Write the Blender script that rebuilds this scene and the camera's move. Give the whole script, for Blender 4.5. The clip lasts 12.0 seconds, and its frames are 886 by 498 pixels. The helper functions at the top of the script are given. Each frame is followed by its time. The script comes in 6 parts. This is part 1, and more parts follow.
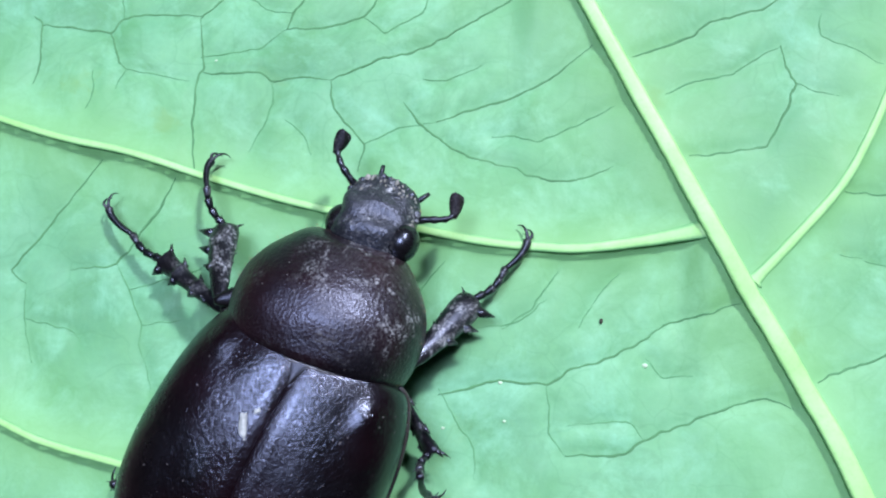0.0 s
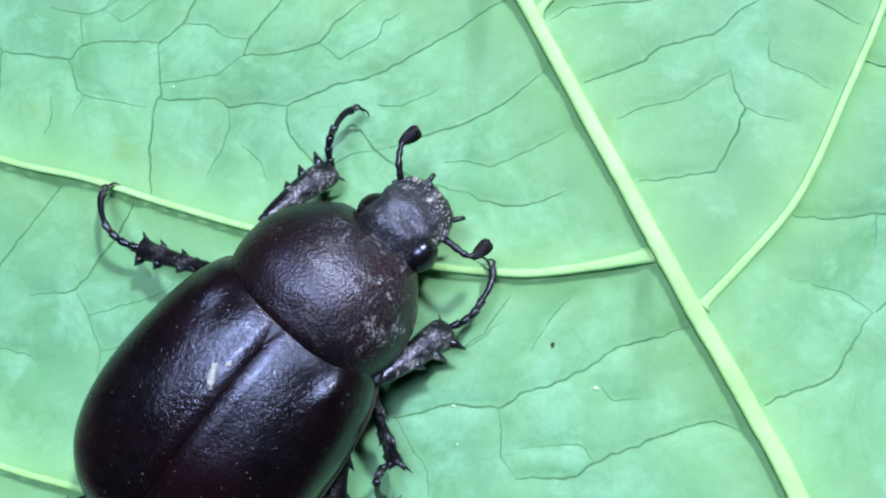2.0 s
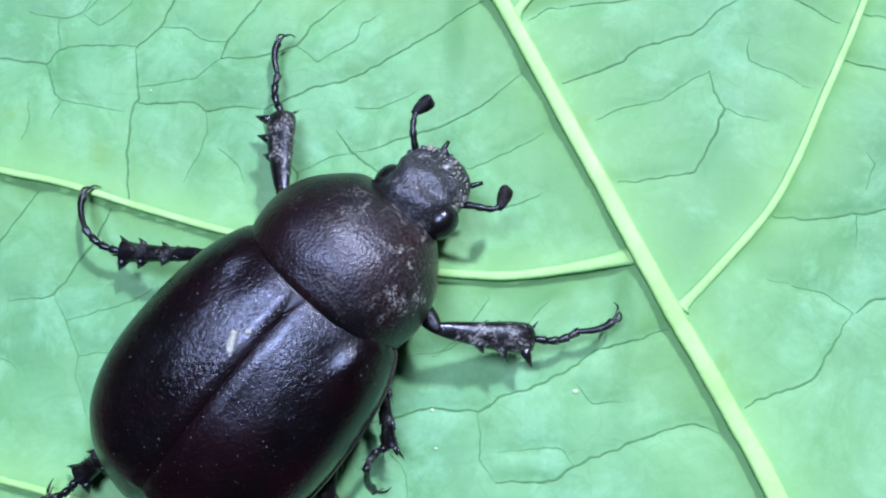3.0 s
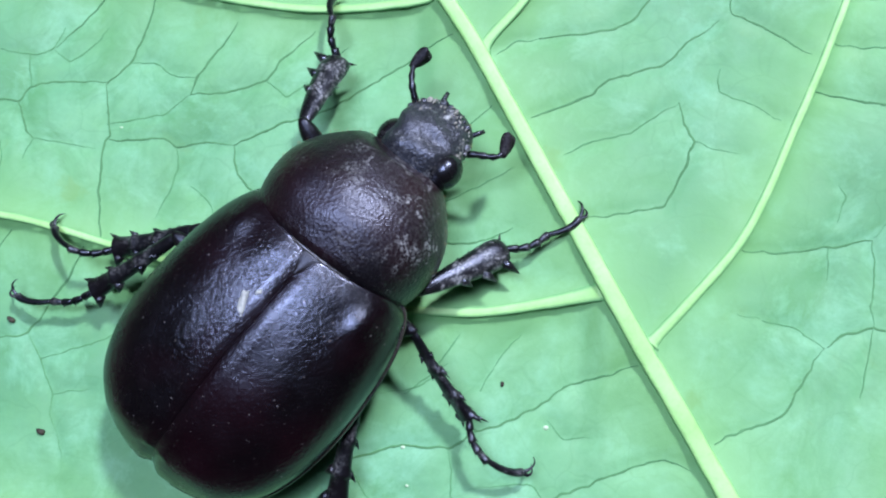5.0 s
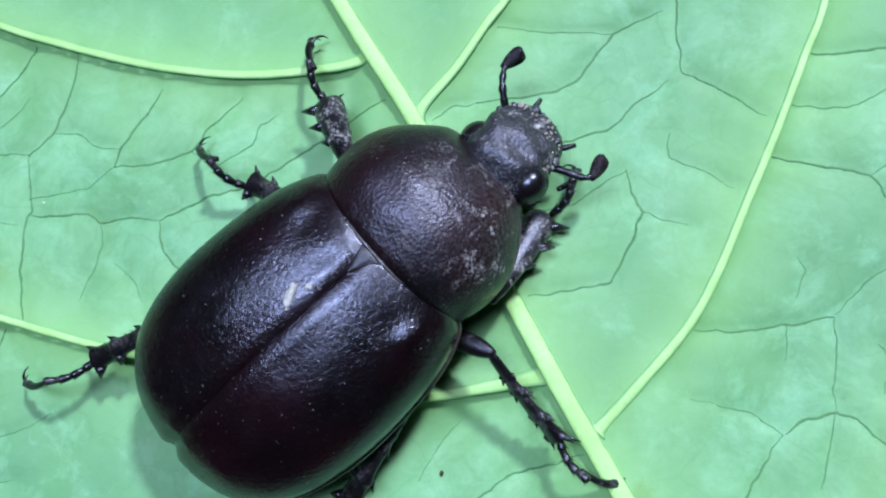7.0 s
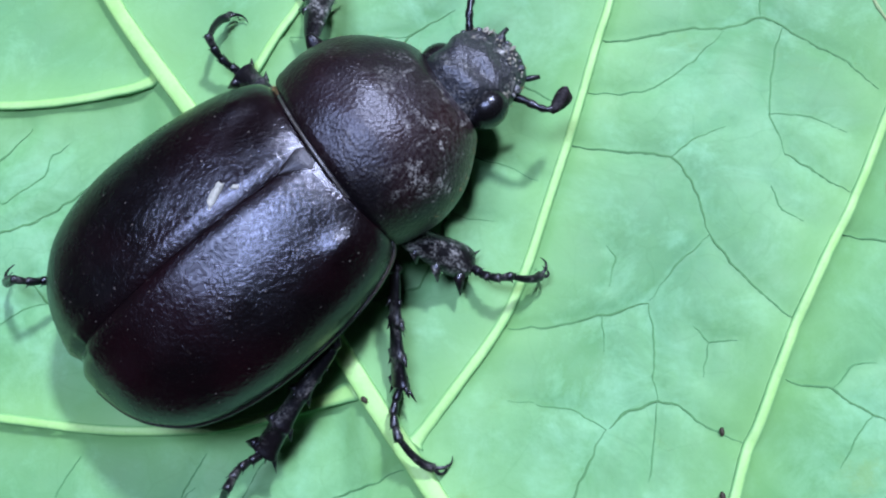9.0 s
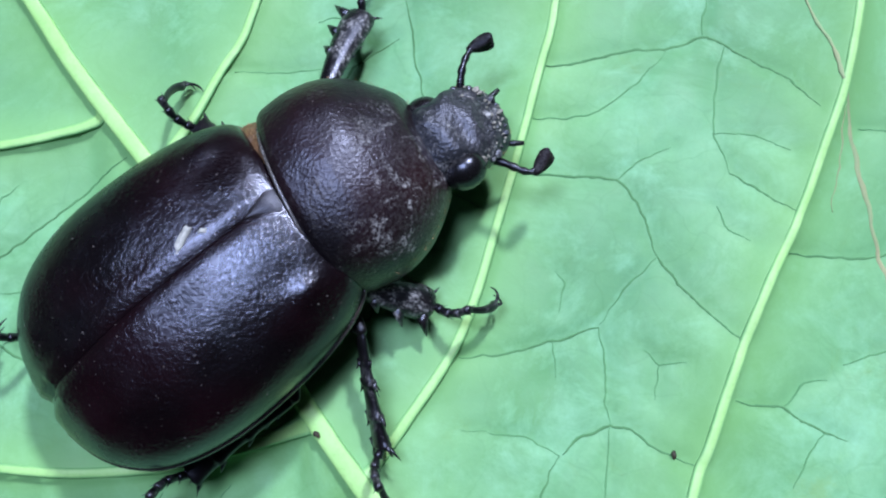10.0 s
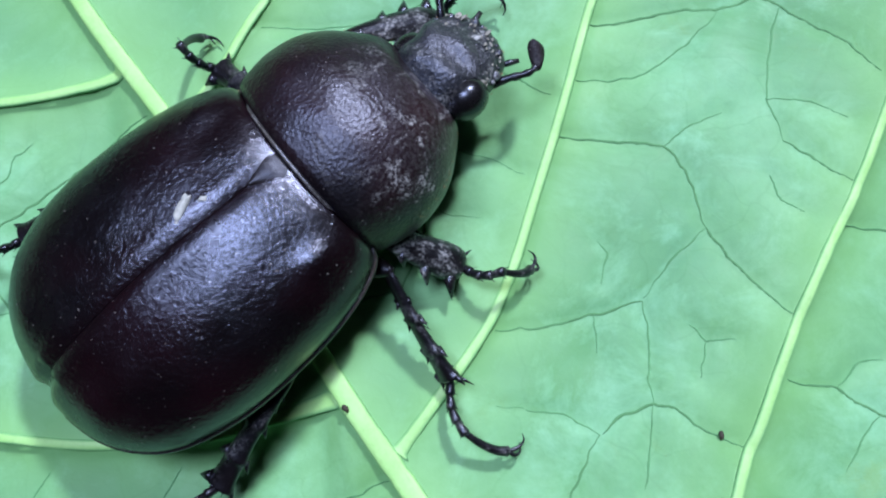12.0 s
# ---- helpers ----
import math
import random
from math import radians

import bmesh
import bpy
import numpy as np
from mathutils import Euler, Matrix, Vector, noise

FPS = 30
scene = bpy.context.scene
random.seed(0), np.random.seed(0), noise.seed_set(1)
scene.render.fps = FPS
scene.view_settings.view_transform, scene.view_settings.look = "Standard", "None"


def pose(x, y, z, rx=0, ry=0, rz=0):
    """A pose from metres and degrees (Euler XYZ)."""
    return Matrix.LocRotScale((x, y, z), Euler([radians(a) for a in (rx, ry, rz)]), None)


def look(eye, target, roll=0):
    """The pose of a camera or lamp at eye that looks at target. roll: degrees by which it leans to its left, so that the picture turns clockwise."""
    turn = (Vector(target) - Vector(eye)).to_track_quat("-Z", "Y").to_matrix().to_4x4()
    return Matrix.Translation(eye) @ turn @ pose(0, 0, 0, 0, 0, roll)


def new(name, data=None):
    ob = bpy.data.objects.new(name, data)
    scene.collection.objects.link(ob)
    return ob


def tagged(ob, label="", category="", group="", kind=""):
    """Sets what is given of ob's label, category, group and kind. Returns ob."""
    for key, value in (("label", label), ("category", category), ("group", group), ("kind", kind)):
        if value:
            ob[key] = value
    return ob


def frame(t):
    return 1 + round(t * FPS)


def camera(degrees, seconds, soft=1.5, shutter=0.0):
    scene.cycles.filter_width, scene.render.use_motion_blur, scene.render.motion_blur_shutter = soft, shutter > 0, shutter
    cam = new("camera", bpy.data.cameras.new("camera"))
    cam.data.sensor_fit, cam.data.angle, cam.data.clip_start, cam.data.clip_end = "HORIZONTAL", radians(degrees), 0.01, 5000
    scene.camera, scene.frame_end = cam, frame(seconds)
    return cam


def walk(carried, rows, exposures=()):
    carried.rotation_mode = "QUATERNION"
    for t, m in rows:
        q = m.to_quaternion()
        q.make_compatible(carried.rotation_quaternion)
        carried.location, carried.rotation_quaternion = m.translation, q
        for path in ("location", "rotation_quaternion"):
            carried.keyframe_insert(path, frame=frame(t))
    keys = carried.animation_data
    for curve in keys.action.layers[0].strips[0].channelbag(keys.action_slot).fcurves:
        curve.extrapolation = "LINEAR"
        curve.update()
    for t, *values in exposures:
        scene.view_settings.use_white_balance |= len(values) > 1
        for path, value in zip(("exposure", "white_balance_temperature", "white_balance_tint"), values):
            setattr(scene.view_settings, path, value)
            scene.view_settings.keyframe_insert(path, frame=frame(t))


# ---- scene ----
S = 0.001  # all lengths below are in millimetres, brought to metres by S

# ---- camera and its walk ----
cam = camera(50.0, 12.0, soft=2.1)
walk(cam, [
    (0.0, pose(-0.01474, -0.01508, 0.08579, 8.67, 4.88, 2.99)),
    (0.5, pose(-0.01289, -0.01328, 0.08727, 8.48, 5.14, 2.66)),
    (1.0, pose(-0.01096, -0.01056, 0.08832, 7.99, 5.01, 2.38)),
    (1.5, pose(-0.01048, -0.01137, 0.08771, 8.12, 4.85, 2.49)),
    (2.0, pose(-0.01057, -0.01190, 0.08688, 8.09, 4.87, 2.63)),
    (2.5, pose(-0.00937, -0.01225, 0.08638, 8.40, 4.80, 2.64)),
    (3.0, pose(-0.00833, -0.01161, 0.08623, 8.16, 5.09, 2.33)),
    (3.2, pose(-0.00808, -0.01192, 0.08658, 8.39, 5.09, 2.33)),
    (4.8, pose(-0.00591, -0.00687, 0.08772, 7.06, 5.88, 1.82)),
    (5.0, pose(-0.00448, -0.00676, 0.08633, 7.22, 5.94, 1.83)),
    (5.5, pose(-0.00266, -0.00138, 0.08437, 6.18, 6.11, 1.58)),
    (6.0, pose(-0.00199, 0.00288, 0.08347, 5.50, 6.79, 1.30)),
    (6.5, pose(-0.00055, 0.00474, 0.08343, 5.37, 6.84, 0.87)),
    (6.7, pose(0.00112, 0.00398, 0.08273, 5.65, 7.51, 0.89)),
    (8.3, pose(0.00600, -0.00543, 0.07723, 9.80, 6.44, -1.03)),
    (8.5, pose(0.00862, -0.00349, 0.07693, 8.68, 5.66, -2.00)),
    (9.0, pose(0.01384, -0.00317, 0.07604, 10.36, 4.86, -3.99)),
    (9.5, pose(0.01599, -0.00228, 0.07631, 10.51, 4.88, -5.13)),
    (10.0, pose(0.01811, -0.00133, 0.07609, 10.35, 5.12, -5.94)),
    (10.5, pose(0.02114, -0.00188, 0.07484, 11.15, 4.40, -6.29)),
    (11.0, pose(0.01933, -0.00194, 0.07352, 10.41, 4.73, -5.96)),
    (11.5, pose(0.01698, -0.00190, 0.07285, 9.80, 4.85, -5.43)),
    (12.0, pose(0.01493, -0.00150, 0.07239, 9.35, 4.98, -5.08)),
], exposures=[(0.0, 0.18, 5900, 12), (3.0, 0.17, 5900, 12), (5.5, 0.12, 5900, 12), (8.5, 0.07, 5900, 12), (12.0, 0.05, 5900, 12)])

# ---- light: a bright, veiled sky and a broad soft sun ----
SUN_AZ, SUN_EL = 58, 48  # degrees: direction towards the sun from +x, and height


def light():
    world = bpy.data.worlds.new("sky")
    scene.world = world
    world.use_nodes = True
    nt = world.node_tree
    sky = nt.nodes.new("ShaderNodeTexSky")
    sky.sky_type = "NISHITA"
    sky.sun_disc = False
    sky.sun_elevation = radians(SUN_EL)
    sky.sun_rotation = radians(90 - SUN_AZ)
    sky.dust_density = 4.0
    nt.links.new(sky.outputs[0], nt.nodes["Background"].inputs[0])
    nt.nodes["Background"].inputs[1].default_value = 0.05
    sun = bpy.data.lights.new("sun", "SUN")
    sun.energy, sun.angle, sun.color = 3.5, radians(5), (0.97, 0.98, 1.0)
    ob = new("sun", sun)
    a, e = radians(SUN_AZ), radians(SUN_EL)
    d = Vector((math.cos(a) * math.cos(e), math.sin(a) * math.cos(e), math.sin(e)))
    ob.matrix_world = look(d, (0, 0, 0))


    # added area lamp, an assumed source: shell highlight and soft light on the leaf
    lamp = bpy.data.lights.new("added_lamp", "AREA")
    lamp.shape, lamp.size, lamp.size_y = "RECTANGLE", LAMP_HOLE[1] - LAMP_HOLE[0], LAMP_HOLE[3] - LAMP_HOLE[2]
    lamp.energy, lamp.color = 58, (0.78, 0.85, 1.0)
    ob = new("added_lamp", lamp)
    ob.matrix_world = pose((LAMP_HOLE[0] + LAMP_HOLE[1]) / 2, (LAMP_HOLE[2] + LAMP_HOLE[3]) / 2, PANEL_Z + 0.03)


PANEL_Z = 2.3  # metres: underside of the unseen panel that blocks light overhead
LAMP_HOLE = (-0.78, 0.18, 0.08, 0.7)  # metres: sides of the overhead panel's hole for the added lamp, x and y
SUN_HOLE = (0.6, 1.7, 1.1, 2.28)  # metres: hole left in the panel so that the sun falls through
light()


# ---- materials ----
def shader(name, rough, spec=0.5):
    m = bpy.data.materials.new(name)
    m.use_nodes = True
    nt = m.node_tree
    b = nt.nodes["Principled BSDF"]
    b.inputs["Roughness"].default_value = rough
    b.inputs["Specular IOR Level"].default_value = spec
    tc = nt.nodes.new("ShaderNodeTexCoord")
    return m, nt, b, tc.outputs["Object"]


def noise_tex(nt, co, per_mm, detail=4.0, rough=0.55, distort=0.0):
    n = nt.nodes.new("ShaderNodeTexNoise")
    n.inputs["Scale"].default_value = per_mm / S
    n.inputs["Detail"].default_value = detail
    n.inputs["Roughness"].default_value = rough
    n.inputs["Distortion"].default_value = distort
    nt.links.new(co, n.inputs["Vector"])
    return n.outputs["Fac"]


def cells(nt, co, per_mm, feature="F1", rand=1.0):
    n = nt.nodes.new("ShaderNodeTexVoronoi")
    n.feature = feature
    n.inputs["Scale"].default_value = per_mm / S
    n.inputs["Randomness"].default_value = rand
    nt.links.new(co, n.inputs["Vector"])
    return n.outputs["Distance"]


def ramp(nt, fac, stops):
    r = nt.nodes.new("ShaderNodeValToRGB")
    while len(r.color_ramp.elements) < len(stops):
        r.color_ramp.elements.new(0.5)
    for e, (p, c) in zip(r.color_ramp.elements, stops):
        e.position = p
        e.color = (c, c, c, 1) if isinstance(c, (int, float)) else (*c, 1)
    nt.links.new(fac, r.inputs[0])
    return r.outputs[0]


def mixed(nt, fac, a, b, mode="MIX"):
    m = nt.nodes.new("ShaderNodeMix")
    m.data_type, m.blend_type = "RGBA", mode
    for socket, v in ((m.inputs[0], fac), (m.inputs[6], a), (m.inputs[7], b)):
        if isinstance(v, tuple):
            socket.default_value = (*v, 1)
        elif isinstance(v, (int, float)):
            socket.default_value = v if socket == m.inputs[0] else (v, v, v, 1)
        else:
            nt.links.new(v, socket)
    return m.outputs[2]


def maths(nt, op, a, b):
    m = nt.nodes.new("ShaderNodeMath")
    m.operation = op
    for socket, v in zip(m.inputs, (a, b)):
        if isinstance(v, (int, float)):
            socket.default_value = v
        else:
            nt.links.new(v, socket)
    return m.outputs[0]


def bump(nt, b, height, depth_mm, strength=1.0, after=None):
    n = nt.nodes.new("ShaderNodeBump")
    n.inputs["Strength"].default_value = strength
    n.inputs["Distance"].default_value = depth_mm * S
    nt.links.new(height, n.inputs["Height"])
    if after:
        nt.links.new(after, n.inputs["Normal"])
    nt.links.new(n.outputs[0], b.inputs["Normal"])
    return n.outputs[0]


def blade_material():
    m, nt, b, co = shader("leaf_blade", 0.5, 0.36)
    broad = noise_tex(nt, co, 0.035, 3.0)
    mid = noise_tex(nt, co, 0.22, 5.0, 0.6)
    base = mixed(nt, ramp(nt, broad, [(0.35, 0.0), (0.68, 1.0)]), (0.095, 0.266, 0.134), (0.186, 0.430, 0.238))
    base = mixed(nt, ramp(nt, mid, [(0.42, 0.0), (0.75, 0.55)]), base, (0.150, 0.350, 0.153))
    # fine network of the smallest veins, and the tissue between them
    net = cells(nt, co, 0.55, "DISTANCE_TO_EDGE")
    fine = cells(nt, co, 1.7, "DISTANCE_TO_EDGE")
    netmask = ramp(nt, net, [(0.0, 1.0), (0.07, 0.0)])
    base = mixed(nt, maths(nt, "MULTIPLY", netmask, 0.12), base, (0.126, 0.274, 0.121))
    finemask = ramp(nt, fine, [(0.0, 1.0), (0.1, 0.0)])
    base = mixed(nt, maths(nt, "MULTIPLY", finemask, 0.08), base, (0.158, 0.319, 0.162))
    warped = nt.nodes.new("ShaderNodeVectorMath")
    warped.operation = "MULTIPLY_ADD"
    wn = nt.nodes.new("ShaderNodeTexNoise")
    wn.inputs["Scale"].default_value = 0.25 / S
    nt.links.new(co, wn.inputs["Vector"])
    nt.links.new(wn.outputs["Color"], warped.inputs[0])
    warped.inputs[1].default_value = (3.5 * S, 3.5 * S, 0)
    nt.links.new(co, warped.inputs[2])
    loose = ramp(nt, cells(nt, warped.outputs[0], 0.19, "DISTANCE_TO_EDGE"), [(0.0, 1.0), (0.022, 0.0)])
    base = mixed(nt, maths(nt, "MULTIPLY", loose, 0.3), base, (0.079, 0.228, 0.097))
    patch = ramp(nt, noise_tex(nt, co, 0.085, 6.0, 0.68, 0.7), [(0.47, 0.0), (0.63, 0.8)])
    base = mixed(nt, patch, base, (0.091, 0.265, 0.107))
    bloom = ramp(nt, noise_tex(nt, co, 0.16, 6.0, 0.72, 0.4), [(0.5, 0.0), (0.68, 0.75)])
    base = mixed(nt, bloom, base, (0.211, 0.475, 0.300))
    mottle = ramp(nt, noise_tex(nt, co, 0.9, 6.0, 0.7), [(0.4, 0.0), (0.62, 0.3)])
    base = mixed(nt, mottle, base, (0.098, 0.262, 0.134))
    tissue = nt.nodes.new("ShaderNodeAttribute")
    tissue.attribute_name = "rib_tissue"
    base = mixed(nt, maths(nt, "MULTIPLY", tissue.outputs["Fac"], 0.7), base, (0.215, 0.445, 0.155))
    stain = ramp(nt, noise_tex(nt, co, 0.12, 6.0, 0.7, 0.6), [(0.62, 0.0), (0.8, 0.4)])
    base = mixed(nt, stain, base, (0.150, 0.274, 0.068))
    # old yellow stains, each with its own ragged outline
    for x, y, reach in ((-59.0, 13.0, 6.5), (-50.0, 9.0, 5.0), (-4.0, 12.5, 4.0), (9.0, -9.0, 5.0), (39.0, -9.0, 6.0)):
        near = nt.nodes.new("ShaderNodeVectorMath")
        near.operation = "DISTANCE"
        near.inputs[1].default_value = (x * S, y * S, 0)
        nt.links.new(co, near.inputs[0])
        ragged = maths(nt, "ADD", maths(nt, "DIVIDE", near.outputs["Value"], reach * S), maths(nt, "MULTIPLY", noise_tex(nt, co, 0.35, 6.0, 0.7, 0.4), 1.4))
        base = mixed(nt, ramp(nt, ragged, [(0.75, 0.5), (1.35 if reach > 4 else 1.2, 0.0)]), base, (0.15, 0.3, 0.085))
    specks = ramp(nt, noise_tex(nt, co, 2.4, 2.0), [(0.72, 0.0), (0.8, 0.7)])
    base = mixed(nt, maths(nt, "MULTIPLY", specks, 0.4), base, (0.120, 0.228, 0.076))
    nt.links.new(base, b.inputs["Base Color"])
    nt.links.new(ramp(nt, mid, [(0.3, 0.5), (0.7, 0.68)]), b.inputs["Roughness"])
    n1 = bump(nt, b, noise_tex(nt, co, 0.3, 2.0), 0.3, 0.35)
    h = mixed(nt, 0.5, netmask, finemask)
    n2 = bump(nt, b, h, 0.015, 0.3, n1)
    bump(nt, b, noise_tex(nt, co, 4.0, 3.0), 0.015, 0.4, n2)
    return m


def vein_material(name, c1, c2, rough=0.4):
    m, nt, b, co = shader(name, rough, 0.5)
    f = noise_tex(nt, co, 0.3, 5.0, 0.6)
    base = mixed(nt, ramp(nt, f, [(0.35, 0.0), (0.7, 1.0)]), c1, c2)
    grain = noise_tex(nt, co, 3.0, 3.0)
    base = mixed(nt, ramp(nt, grain, [(0.55, 0.0), (0.75, 0.35)]), base, tuple(0.6 * v for v in c1))
    nt.links.new(base, b.inputs["Base Color"])
    bump(nt, b, grain, 0.08, 0.5)
    return m


def rib_material(name, c1, c2, skirt, rough=0.45):
    """A raised rib: pale along its back, green as the blade where it meets it."""
    m, nt, b, co = shader(name, rough, 0.4)
    f = noise_tex(nt, co, 0.3, 5.0, 0.6)
    base = mixed(nt, ramp(nt, f, [(0.35, 0.0), (0.7, 1.0)]), c1, c2)
    grain = noise_tex(nt, co, 2.6, 4.0, 0.65)
    base = mixed(nt, ramp(nt, grain, [(0.5, 0.0), (0.75, 0.35)]), base, tuple(0.7 * v for v in c1))
    across = nt.nodes.new("ShaderNodeAttribute")
    across.attribute_name = "across"
    wavy = maths(nt, "ADD", across.outputs["Fac"], maths(nt, "MULTIPLY", maths(nt, "SUBTRACT", noise_tex(nt, co, 0.7, 4.0, 0.6), 0.5), 0.5))
    base = mixed(nt, ramp(nt, wavy, skirt), base, (0.125, 0.34, 0.15))
    nt.links.new(base, b.inputs["Base Color"])
    bump(nt, b, grain, 0.08, 0.5)
    return m


def chitin_material(name, dark, warm, rough, dust=0.0, grain=0.06, patch=None, pits=0.0, spec=0.9, dent=0.05, wrinkles=2.9):
    m, nt, b, co = shader(name, rough[0], spec)
    b.inputs["Specular Tint"].default_value = (0.68, 0.73, 1.0, 1)
    broad = noise_tex(nt, co, 0.09, 3.0)
    base = mixed(nt, ramp(nt, broad, [(0.38, 0.0), (0.65, 1.0)]), dark, warm)
    grit = noise_tex(nt, co, 3.2, 3.0, 0.6)
    r = ramp(nt, noise_tex(nt, co, 0.25, 5.0, 0.6), [(0.35, rough[0]), (0.7, rough[1])])
    if dust:
        amount = ramp(nt, noise_tex(nt, co, 3.4, 5.0, 0.8), [(0.45, 0.0), (0.62, 0.95)])
        where = ramp(nt, noise_tex(nt, co, 0.45, 6.0, 0.75, 0.5), [(0.51, 0.0), (0.65, 1.0)])
        if patch:
            # soil clings in a patch of its own on one side of the shield
            near = nt.nodes.new("ShaderNodeVectorMath")
            near.operation = "DISTANCE"
            near.inputs[1].default_value = tuple(S * v for v in patch[0])
            nt.links.new(co, near.inputs[0])
            reach = ramp(nt, maths(nt, "DIVIDE", near.outputs["Value"], patch[1] * S), [(0.25, 1.0), (1.0, 0.06)])
            where = maths(nt, "MULTIPLY", maths(nt, "ADD", where, 0.07), reach)
        mask = maths(nt, "MULTIPLY", maths(nt, "MULTIPLY", amount, where), dust)
        base = mixed(nt, mask, base, (0.58, 0.58, 0.63))
        r = mixed(nt, mask, r, 0.85)
    # scattered grains of sand
    crumbs = ramp(nt, noise_tex(nt, co, 3.6, 1.0), [(0.745, 0.0), (0.79, 1.0)])
    base = mixed(nt, maths(nt, "MULTIPLY", crumbs, 0.3), base, (0.42, 0.38, 0.4))
    nt.links.new(base, b.inputs["Base Color"])
    nt.links.new(r, b.inputs["Roughness"])
    n1 = bump(nt, b, noise_tex(nt, co, wrinkles, 4.0, 0.62, 0.6), dent, 0.6)
    if pits:
        n1 = bump(nt, b, cells(nt, co, 3.6), pits, 0.7, n1)
    bump(nt, b, grit, grain, 0.7, n1)
    return m


BLADE = blade_material()
RIB = rib_material("leaf_rib", (0.32, 0.60, 0.20), (0.39, 0.66, 0.26), [(0.72, 0.0), (1.0, 0.7)])
SIDE = rib_material("leaf_side_vein", (0.30, 0.57, 0.19), (0.36, 0.62, 0.25), [(0.3, 0.0), (1.0, 0.95)])
THREAD = vein_material("leaf_thread_vein", (0.06, 0.18, 0.07), (0.09, 0.245, 0.1), 0.78)
FAINT = vein_material("leaf_faint_vein", (0.08, 0.235, 0.098), (0.105, 0.28, 0.12), 0.78)
SCAR = vein_material("dry_scar", (0.23, 0.34, 0.17), (0.3, 0.3, 0.17), 0.7)
CRUMB = vein_material("dark_crumb", (0.02, 0.018, 0.014), (0.05, 0.035, 0.02), 0.7)
CHIP = vein_material("chipped_shell", (0.3, 0.31, 0.32), (0.55, 0.56, 0.56), 0.6)
CRUST = vein_material("caked_soil", (0.1, 0.1, 0.09), (0.36, 0.34, 0.32), 0.85)
PALE = vein_material("pale_crumb", (0.5, 0.64, 0.46), (0.42, 0.52, 0.36), 0.7)
# for the unseen walls and overhead panel, kept dark for the shell's reflections
SURROUND = vein_material("added_surround", (0.02, 0.024, 0.02), (0.03, 0.034, 0.028), 0.9)
SOIL = vein_material("soil", (0.08, 0.06, 0.04), (0.14, 0.1, 0.07), 0.9)
SHELL = chitin_material("elytron_shell", (0.0024, 0.0015, 0.002), (0.007, 0.0018, 0.0034), (0.2, 0.3), 0.0, 0.022, None, 0.0, 0.85, 0.075)
SHIELD = chitin_material("pronotum_shell", (0.0035, 0.0024, 0.0035), (0.014, 0.0035, 0.0055), (0.3, 0.42), 0.85, 0.045, ((9.2, -4.2, 9.2), 8.8), 0.035, 0.6, 0.03, 4.6)
PLATE = chitin_material("plate_shell", (0.006, 0.005, 0.006), (0.014, 0.01, 0.01), (0.32, 0.45), 0.1, 0.04, None, 0.0, 0.5)
HEADM = chitin_material("head_shell", (0.008, 0.009, 0.013), (0.015, 0.015, 0.02), (0.3, 0.48), 1.0, 0.06, ((6.0, -0.8, 5.6), 8.5), 0.06, 0.8, 0.1)
LIMB = chitin_material("leg_shell", (0.003, 0.003, 0.004), (0.006, 0.004, 0.005), (0.26, 0.4), 0.2, 0.02, None, 0.0, 0.6, 0.03)
THIGH = chitin_material("thigh_shell", (0.003, 0.0025, 0.003), (0.006, 0.004, 0.004), (0.32, 0.48), 0.1, 0.03, None, 0.0, 0.4)
DUSTY = chitin_material("dusty_leg_shell", (0.004, 0.004, 0.005), (0.009, 0.007, 0.008), (0.22, 0.38), 0.7, 0.03, None, 0.0, 0.8)
UNDER = chitin_material("belly_shell", (0.01, 0.007, 0.006), (0.03, 0.015, 0.01), (0.4, 0.6), 0.3, 0.06, None, 0.0, 0.6)
JOINT = chitin_material("joint_skin", (0.05, 0.028, 0.014), (0.12, 0.065, 0.03), (0.45, 0.65), 0.2, 0.06, None, 0.0, 0.4)
RIMM = chitin_material("rim_shell", (0.06, 0.055, 0.056), (0.12, 0.11, 0.11), (0.24, 0.32), 0.5, 0.02, None, 0.0, 0.7)
RIMD = chitin_material("elytron_rim_shell", (0.02, 0.018, 0.018), (0.05, 0.04, 0.036), (0.2, 0.3), 0.0, 0.02, None, 0.0, 0.9)
EYE = chitin_material("eye_shell", (0.004, 0.004, 0.005), (0.008, 0.006, 0.006), (0.24, 0.32), 0.2, 0.01, None, 0.0, 0.7, 0.02)
CLUB = chitin_material("club_shell", (0.003, 0.002, 0.002), (0.008, 0.004, 0.003), (0.5, 0.65), 0.1, 0.04, None, 0.0, 0.3, 0.12)
HAIR = vein_material("tawny_hair", (0.22, 0.13, 0.06), (0.3, 0.2, 0.1), 0.5)


# ---- building helpers ----
def part(name, bm, material, parent=None, label=""):
    me = bpy.data.meshes.new(name)
    bmesh.ops.recalc_face_normals(bm, faces=bm.faces)
    bm.to_mesh(me)
    bm.free()
    for p in me.polygons:
        p.use_smooth = True
    me.materials.append(material)
    ob = new(name, me)
    if parent:
        ob.parent = parent
    return tagged(ob, label)


def skin(bm, rings, closed=True, caps=True):
    """Join rings of points (millimetres) into a skin."""
    vs = [[bm.verts.new(Vector(p) * S) for p in ring] for ring in rings]
    n = len(vs[0])
    for a, b in zip(vs, vs[1:]):
        for i in range(n if closed else n - 1):
            j = (i + 1) % n
            bm.faces.new((a[i], a[j], b[j], b[i]))
    if caps and closed:
        bm.faces.new(list(reversed(vs[0])))
        bm.faces.new(vs[-1])
    return vs


